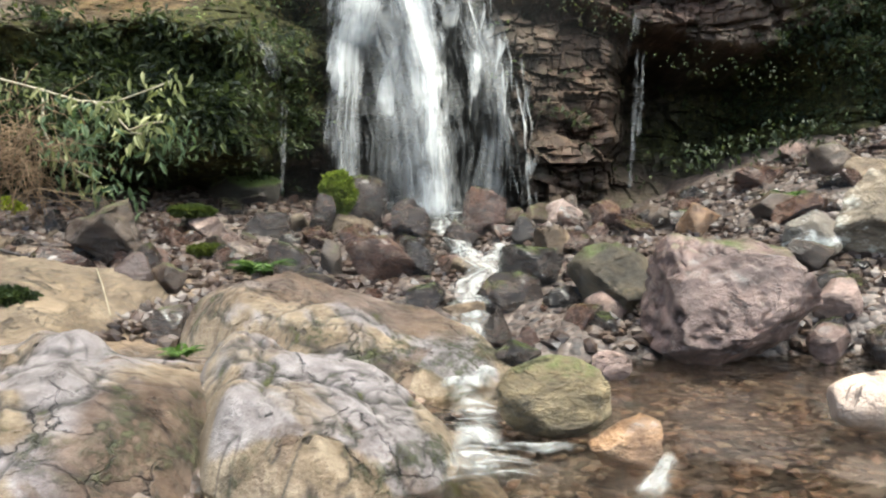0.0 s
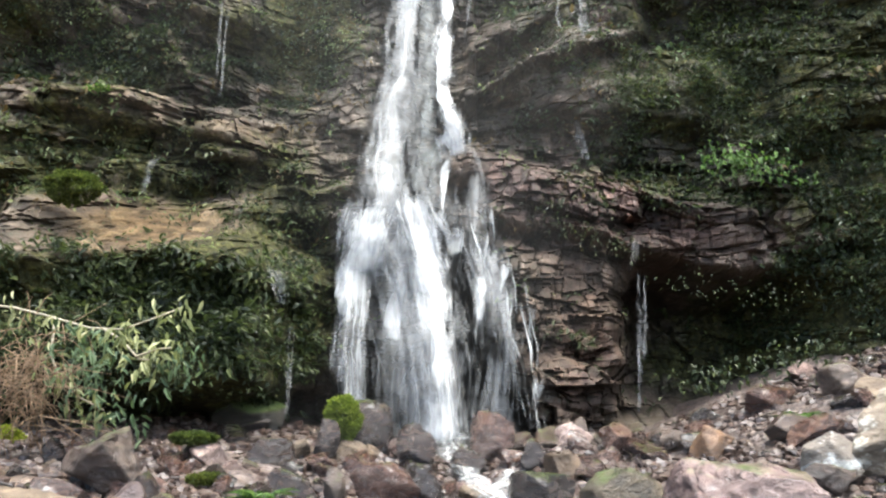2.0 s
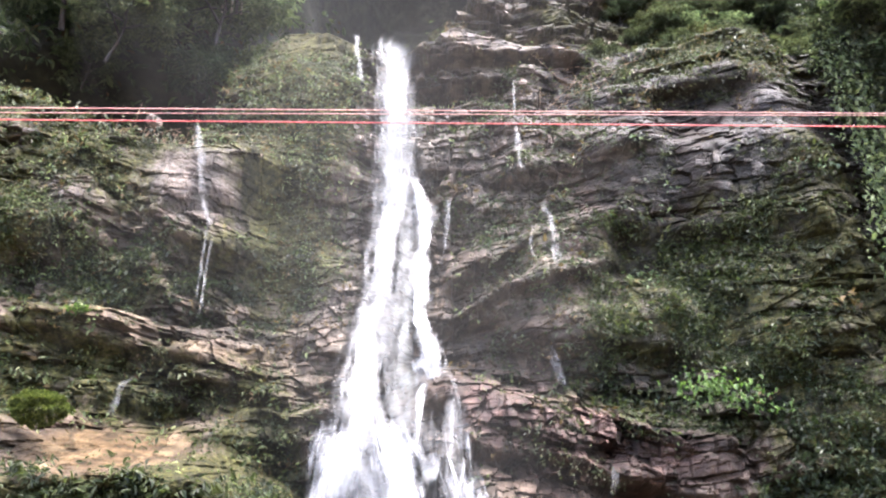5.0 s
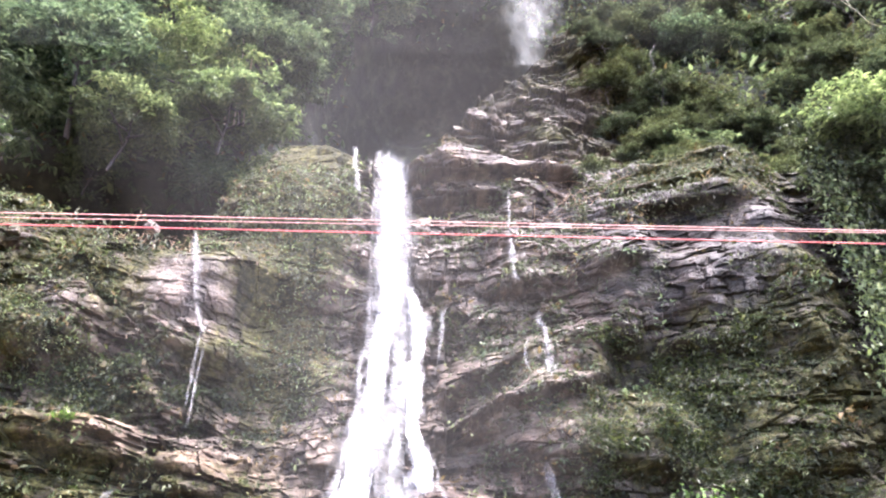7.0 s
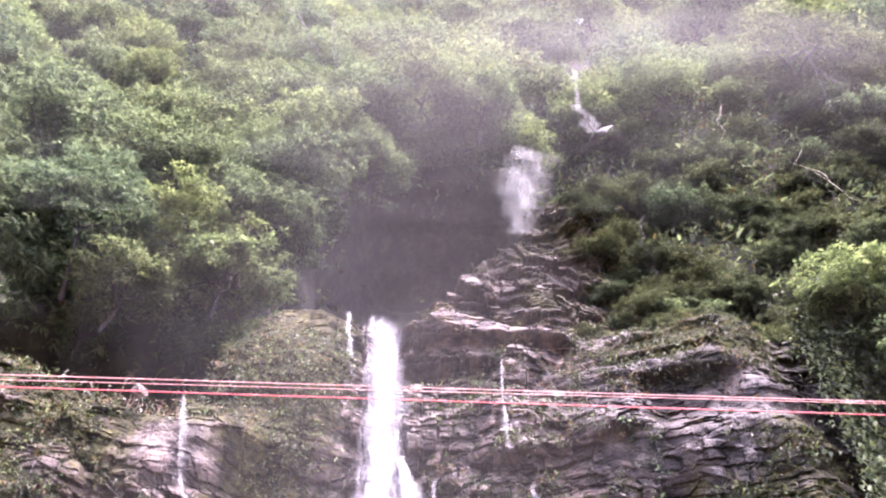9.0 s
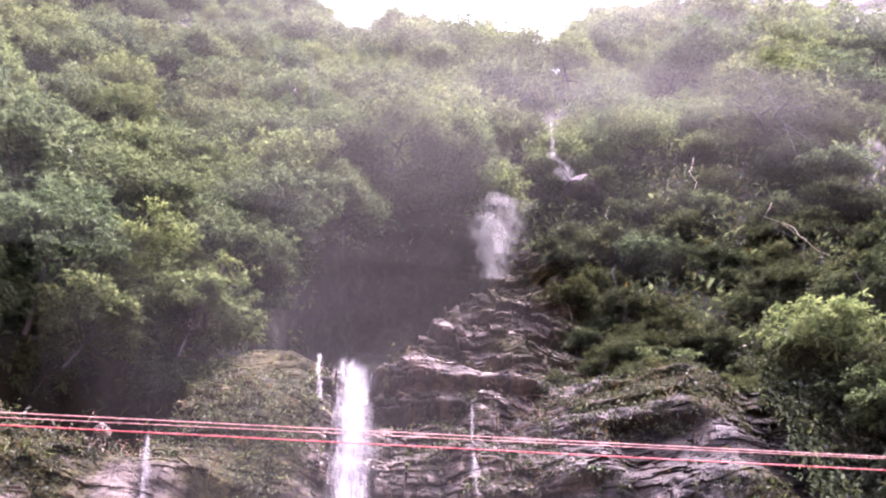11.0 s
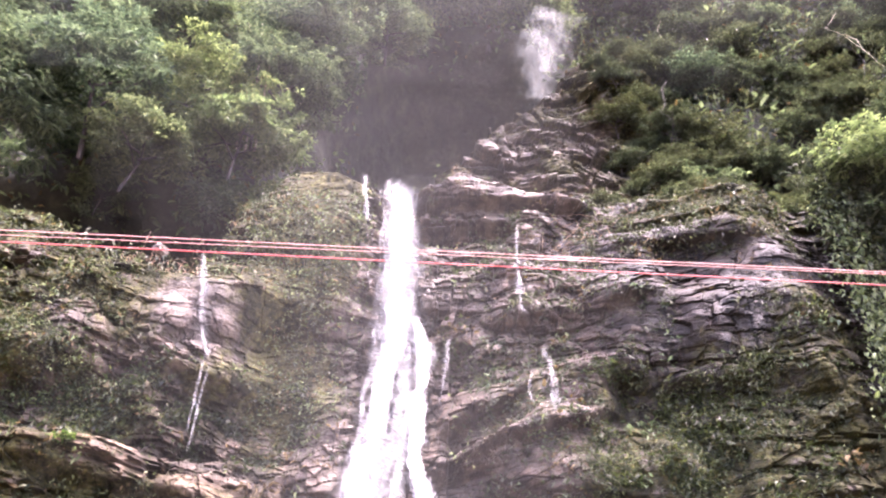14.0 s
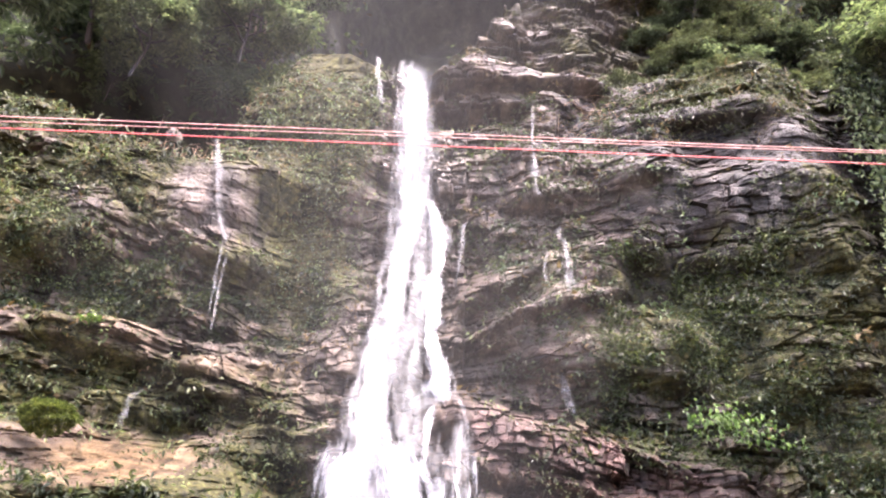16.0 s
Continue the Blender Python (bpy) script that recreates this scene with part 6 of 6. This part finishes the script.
cliff_plants("leaf_litter", "pale fallen leaves caught on the ledges", PALE_LEAF, 70, 14, 0.11, 0.0, (-7.0, -2.2, 4.4, 7.0), 1)
cliff_plants("dry_grass", "dry brown leaves and stems on the ledges", DRY_LEAF, 380, 3, 0.10, 0.35, (-9, 8, 4.0, 15.0))


def undergrowth(name, label, mat, n, seed, leaf, zr, reach=1.0, xr=None):
    rs = np.random.RandomState(seed)
    z = rs.uniform(zr[0], zr[1], n)
    x = rs.uniform(-1, 1, n) * (0.7 * z + 2) if xr is None else rs.uniform(xr[0], xr[1], n)
    keep = (z < hill_top(x)) & ((x < 5) | (rs.rand(n) < reach)) & ~((np.abs(x - 0.7) < 3.6) & (z < 28.5)) & ~((np.abs(x - 5.0) < 1.9) & (z < 27))
    x, z = x[keep], z[keep]
    y = hill_y(x, z)
    k = len(x)
    D = np.array([0, -0.8, 0.0]) + 0.8 * rs.normal(size=(k, 3))
    P = np.stack([x, y - rs.uniform(0, 0.7, k), z], 1)
    N = np.array([0, -0.4, 1.0]) + 0.4 * rs.normal(size=(k, 3))
    L = leaf * rs.uniform(0.6, 1.4, k)
    return tagged(new(name, leaf_mesh(name, P, D, N, L, L * 0.42, mat)), label, "plants", kind="stuff")


undergrowth("undergrowth", "dense dark green undergrowth on the hillside", TREE_LEAF, 20000, 4, 0.34, (14.0, 72.0))
undergrowth("undergrowth", "tangled dusky leaves on the steep flank", SHRUB_LEAF, 16000, 9, 0.22, (15.0, 38.0), 1.0, (6.2, 19.0))
undergrowth("undergrowth", "pale green creepers on the hillside", LIGHT_LEAF, 9000, 5, 0.30, (14.0, 72.0), 0.15)


# ---- ropes across the gorge ----
def rope(name, label, a, b, sag, r, mat):
    bm = bmesh.new()
    pts = []
    for i in range(61):
        s = i / 60
        p = Vector(a).lerp(Vector(b), s)
        p.z -= sag * 4 * s * (1 - s)
        pts.append(p)
    tube(bm, pts, [r] * 61, 6)
    me = bpy.data.meshes.new(name)
    bm.to_mesh(me)
    bm.free()
    me.materials.append(mat)
    return tagged(new(name, me), label, "rope", "ropes across the gorge")


rope("rope", "faded pink rope stretched high across the gorge", (-14, 7.0, 6.21), (14, 7.0, 6.21), 0.02, 0.0048, PALE_ROPE)
rope("rope", "second faded pink rope stretched beside the first", (-14, 7.02, 6.13), (14, 7.02, 6.235), 0.02, 0.004, PALE_ROPE)
rope("rope", "red rope stretched high across the gorge", (-14, 7.0, 6.09), (14, 7.0, 6.03), 0.01, 0.0058, ROPE)

undergrowth("dry_creepers", "dry brown creepers and twigs hanging on the hillside", DRY_LEAF, 2600, 6, 0.22, (15.0, 40.0))


# ---- small plants and odds and ends ----
def joined(name, bm, mat):
    me = bpy.data.meshes.new(name)
    bm.to_mesh(me)
    bm.free()
    me.materials.append(mat)
    return me


def spray(name, centres, n, leaf, mat, seed, spread=0.14, droop=0.9, parent=None, narrow=0.3):
    """Loose drooping leaves about some points."""
    rs = np.random.RandomState(seed)
    c = np.array(centres, float)[rs.randint(0, len(centres), n)]
    P = c + spread * rs.normal(size=(n, 3))
    D = rs.normal(size=(n, 3)) * 0.6 + np.array([0, -0.2, -droop])
    N = np.array([0, -0.8, 0.6]) + 0.4 * rs.normal(size=(n, 3))
    L = leaf * rs.uniform(0.5, 1.3, n)
    return tagged(part_mesh(name, leaf_mesh(name, P, D, N, L, L * narrow, mat), parent), kind="stuff")


vine = thing("vine", "pale leaning vine with drooping yellow-green leaves", "vine")
STEMS = ([(-5.6, 10.6, 2.75), (-5.12, 10.2, 2.68), (-4.73, 10.2, 2.58), (-4.21, 10.2, 2.43), (-3.82, 10.2, 2.41), (-3.42, 10.2, 2.55), (-3.13, 10.2, 2.66)],
         [(-4.05, 10.2, 2.42), (-3.83, 10.18, 2.29), (-3.60, 10.15, 2.06), (-3.47, 10.15, 2.05)],
         [(-4.62, 10.2, 2.55), (-4.56, 10.0, 2.12), (-4.44, 10.0, 1.83), (-4.22, 10.0, 1.64), (-3.91, 10.0, 1.48)],
         [(-3.62, 10.15, 2.09), (-3.35, 10.0, 2.16), (-3.18, 10.0, 2.18)])
for i, pts in enumerate(STEMS):
    bm = bmesh.new()
    tube(bm, pts, [0.017 - 0.010 * k / len(pts) for k in range(len(pts))], 6)
    part("stem", bm, VINE, vine)
spray("leaf_spray", [p for s in STEMS for p in s[1:]], 230, 0.16, PALE_LEAF, 31, 0.10, 1.0, vine)
spray("leaf_spray", [(-4.33, 10.0, 2.28), (-3.95, 10.0, 2.15), (-3.11, 10.0, 2.06), (-4.35, 10.0, 1.77), (-3.65, 10.0, 1.45), (-4.0, 10.1, 1.75)], 260, 0.15, LIGHT_LEAF, 32, 0.16, 0.9, vine)


def straw_heap(x, y, z, w, h, n, seed, label):
    rs = random.Random(seed)
    bm = bmesh.new()
    for _ in range(n):
        a = Vector((x + rs.gauss(0, w), y + rs.gauss(0, 0.12), z + rs.gauss(0, h)))
        d = Vector((rs.gauss(0, 0.5), rs.gauss(0, 0.2), rs.gauss(-0.4, 0.4)))
        tube(bm, [a, a + d * 0.35 + Vector((0, 0, 0.05)), a + d * 0.7], [0.006, 0.005, 0.002], 3)
    return tagged(new("dry_stems", joined("dry_stems", bm, STRAW)), label, "dry grass", kind="stuff")


straw_heap(-4.75, 9.9, 1.9, 0.25, 0.25, 260, 3, "tangle of dry brown stems against the bank")
straw_heap(-5.6, 15.0, 10.7, 0.7, 0.15, 160, 4, "dry brown stems on the shoulder of the cliff")
straw_heap(4.1, 16.0, 12.6, 0.6, 0.35, 220, 5, "rusty dry stems on the rock face")


def fern(x, y, z, size, seed, label, fronds=9):
    rs = random.Random(seed)
    base = thing("fern", label, "fern", "ferns and seedlings among the stones")
    base.location = (x, y, z)
    for k in range(fronds):
        a = k * 6.283 / fronds + rs.uniform(-0.3, 0.3)
        up = rs.uniform(0.35, 1.0)
        out = Vector((math.cos(a), math.sin(a), 0))
        n = 14
        P, D, L = [], [], []
        for i in range(1, n):
            t = i / n
            p = out * (size * t) + Vector((0, 0, size * up * (t - 0.75 * t * t)))
            side = Vector((-out.y, out.x, 0))
            for sgn in (-1, 1):
                P.append(p)
                D.append(side * sgn + out * 0.45 + Vector((0, 0, -0.15)))
                L.append(size * 0.34 * (1 - t) ** 0.7 + 0.01)
        L = np.array(L)
        part_mesh("frond", leaf_mesh("frond", np.array(P), np.array(D), np.tile((0.0, 0.0, 1.0), (len(P), 1)), L, L * 0.34, FERN_LEAF), base)
    return base


fern(-1.95, 9.35, 0.55, 0.42, 1, "bright green fern growing between dark stones", 12)
fern(-2.0, 6.55, 0.22, 0.20, 2, "small green seedling between the smooth rocks", 8)
fern(4.35, 11.1, 1.28, 0.32, 3, "green fern on the rubble slope", 9)
fern(4.15, 9.55, 1.0, 0.26, 4, "green weed rooted beside a pale stone", 8)
fern(3.4, 9.2, 0.75, 0.24, 5, "green weed rooted beside a pale stone", 8)
fern(-5.4, 13.0, 6.3, 0.35, 6, "green fern on a cliff ledge", 9)


def moss_cushion(x, y, z, size, n, seed, label, mat=MOSS_CUSHION):
    """Tight tufts over a rounded patch."""
    rs = np.random.RandomState(seed)
    u = unit(rs, n)
    u[:, 1] = -np.abs(u[:, 1])
    lump = 1 + 0.2 * fbm(u[:, 0] * 3, u[:, 1] * 3, u[:, 2] * 3, 3, 151)
    P = u * np.array(size) * 0.5 * lump[:, None]
    D = u + 0.6 * rs.normal(size=(n, 3)) + np.array([0, 0, 0.2])
    L = 0.045 * rs.uniform(0.6, 1.4, n)
    ob = tagged(new("moss_cushion", leaf_mesh("moss_cushion", P, D, rs.normal(size=(n, 3)), L, L * 0.7, mat)), label, "moss")
    ob.location = (x, y, z)
    return ob


moss_cushion(-1.42, 11.80, 1.33, (0.42, 0.22, 0.54), 4200, 1, "bright yellow-green moss covering an upright stone")
moss_cushion(-5.35, 12.2, 4.60, (0.75, 0.8, 0.42), 4200, 2, "thick green moss pillow on a cliff ledge", DULL_MOSS)
moss_cushion(-3.05, 10.6, 1.14, (0.50, 0.3, 0.09), 1500, 3, "flat cushion of green moss on a stone", DULL_MOSS)
moss_cushion(-5.55, 10.9, 1.15, (0.6, 0.5, 0.25), 1800, 4, "green moss patch on the bank")
moss_cushion(-3.45, 6.9, 0.62, (0.40, 0.5, 0.10), 1400, 5, "olive moss patch on the sandy rock", CLIFF_LEAF)


moss_cushion(-2.62, 9.75, 0.74, (0.42, 0.36, 0.08), 1200, 8, "green moss cushion between the stones", DULL_MOSS)


def stick(name, label, pts, r, mat=VINE):
    bm = bmesh.new()
    tube(bm, pts, [r * (1 - 0.5 * k / len(pts)) for k in range(len(pts))], 6)
    return tagged(new(name, joined(name, bm, mat)), label, "stick", "fallen sticks and stems")


stick("stem", "dry bent stem leaning on the sandy rock", [(-3.2, 8.0, 0.72), (-2.95, 7.5, 0.62), (-2.7, 7.0, 0.45)], 0.006)
stick("stick", "short brown stick lying on the soil", [(-4.7, 8.3, 0.95), (-4.3, 8.15, 0.92), (-3.9, 8.0, 0.84)], 0.02, BARK)
stick("stick", "thin fallen stick across the rubble", [(5.6, 11.6, 1.72), (6.1, 11.7, 1.95), (6.9, 11.7, 2.2)], 0.03, BARK)
stick("stick", "long fallen stick on the stony slope", [(5.9, 12.0, 2.0), (6.6, 11.9, 2.15), (7.4, 11.6, 2.3)], 0.035, BARK)
for k in range(5):
    dx = 0.13 * k - 0.3
    stick("sapling", "slim pale sapling standing among the bushes", [(-5.15 + dx, 18.9, 17.0), (-5.2 + dx, 18.95, 19.5), (-5.4 + dx * 1.6, 19.0, 22.2)], 0.035 + 0.01 * (k % 2), BARK if k % 2 else VINE)
for pts in ([(14.2, 19.4, 33.5), (14.5, 19.0, 32.2), (14.7, 19.0, 28.8), (14.6, 19.0, 26.4), (15.0, 19.0, 25.6)],
            [(14.7, 19.0, 28.8), (15.2, 18.8, 27.6), (15.2, 18.8, 26.2)],
            [(14.6, 19.0, 30.5), (15.4, 18.8, 29.6), (16.0, 18.8, 29.9)],
            [(-4.1, 21.6, 35.0), (-3.7, 21.8, 32.0), (-3.2, 22.0, 29.5)],
            [(-5.6, 21.6, 35.0), (-4.6, 21.6, 32.5), (-3.9, 21.6, 30.5)]):
    stick("bare_branch", "bare pale branch hanging among the foliage", pts, 0.02, BARK)

twig_rng = random.Random(77)
for k in range(16):
    x0, z0 = twig_rng.uniform(7.5, 16), twig_rng.uniform(21, 34)
    y0 = float(hill_y(np.array(x0), np.array(z0))) - twig_rng.uniform(1.2, 1.9)
    pts = [(x0, y0, z0)]
    for i in range(5):
        a = pts[-1]
        pts.append((a[0] + twig_rng.uniform(-0.35, 0.45), a[1] - 0.1, a[2] - twig_rng.uniform(0.3, 0.8)))
    stick("bare_branch", "thin bare twig hanging over the wooded flank", pts, twig_rng.uniform(0.006, 0.011), VINE if k % 4 == 0 else BARK)

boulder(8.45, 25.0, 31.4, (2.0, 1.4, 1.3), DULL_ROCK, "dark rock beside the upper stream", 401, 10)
boulder(-5.19, 14.4, 10.75, (0.34, 0.3, 0.26), TAN_STONE, "small ochre stone on the cliff shoulder", 402, 20)
boulder(0.32, 14.0, 5.15, (0.46, 0.4, 0.5), DARK_STONE, "dark wet knob of rock in the fall", 403, 0)
boulder(-0.10, float(cliff_y(np.array(-0.10), np.array(9.35))) - 0.22, 9.35, (0.36, 0.5, 0.50), DARK_STONE, "dark wet rock that parts the upper fall", 404, 0)


# creeper hanging down the flank of the cliff
def creeper(path, n, width, leaf, mat, seed, label):
    rs = np.random.RandomState(seed)
    path = np.array(path, float)
    t = rs.uniform(0, len(path) - 1, n)
    P = np.stack([np.interp(t, np.arange(len(path)), path[:, k]) for k in range(3)], 1)
    P = P + rs.normal(size=(n, 3)) * np.array([width, 0.18, 0.12])
    D = rs.normal(size=(n, 3)) * 0.5 + np.array([0, -0.5, -0.6])
    N = np.array([0, -0.5, 0.9]) + 0.4 * rs.normal(size=(n, 3))
    L = leaf * rs.uniform(0.6, 1.3, n)
    return tagged(new("creeper", leaf_mesh("creeper", P, D, N, L, L * 0.5, mat)), label, "creeper", kind="stuff")


creeper([(8.3, 14.2, 13.0), (8.35, 14.0, 10.9), (8.4, 13.6, 9.3), (8.2, 13.3, 7.7), (8.15, 13.0, 6.5)], 2600, 0.24, 0.13, LIGHT_LEAF, 1, "bright green creeper hanging down the rock wall")
creeper([(9.2, 14.2, 14.0), (9.2, 14.0, 11.5), (9.3, 13.6, 9.3), (9.2, 13.3, 7.2)], 7000, 0.5, 0.14, SHRUB_LEAF, 11, "dusky green creeper matting the flank of the cliff")
creeper([(4.3, 13.5, 5.4), (4.7, 13.4, 5.25), (5.3, 13.3, 4.95)], 240, 0.26, 0.12, FERN_LEAF, 2, "clump of green broad leaves above the brown slab")
creeper([(3.2, 12.3, 1.75), (4.4, 12.2, 2.0), (5.4, 12.2, 2.35)], 260, 0.3, 0.09, CLIFF_LEAF, 3, "low green weeds along the foot of the hollow")
creeper([(-8.5, 13.2, 10.6), (-6.5, 14.2, 10.6), (-5.0, 14.6, 10.4)], 420, 0.5, 0.11, SHRUB_LEAF, 4, "sunlit pale green shrubs on the shoulder of the cliff")
creeper([(3.2, 12.75, 3.35), (4.2, 12.8, 3.1), (5.2, 12.8, 2.95)], 130, 0.3, 0.05, CLIFF_LEAF, 5, "small leaves hanging from the edge of the overhang")
creeper([(1.4, 12.75, 4.3), (2.2, 12.7, 3.9), (2.7, 12.7, 3.7)], 200, 0.2, 0.05, CLIFF_LEAF, 6, "small green leaves on the brown rock pier")
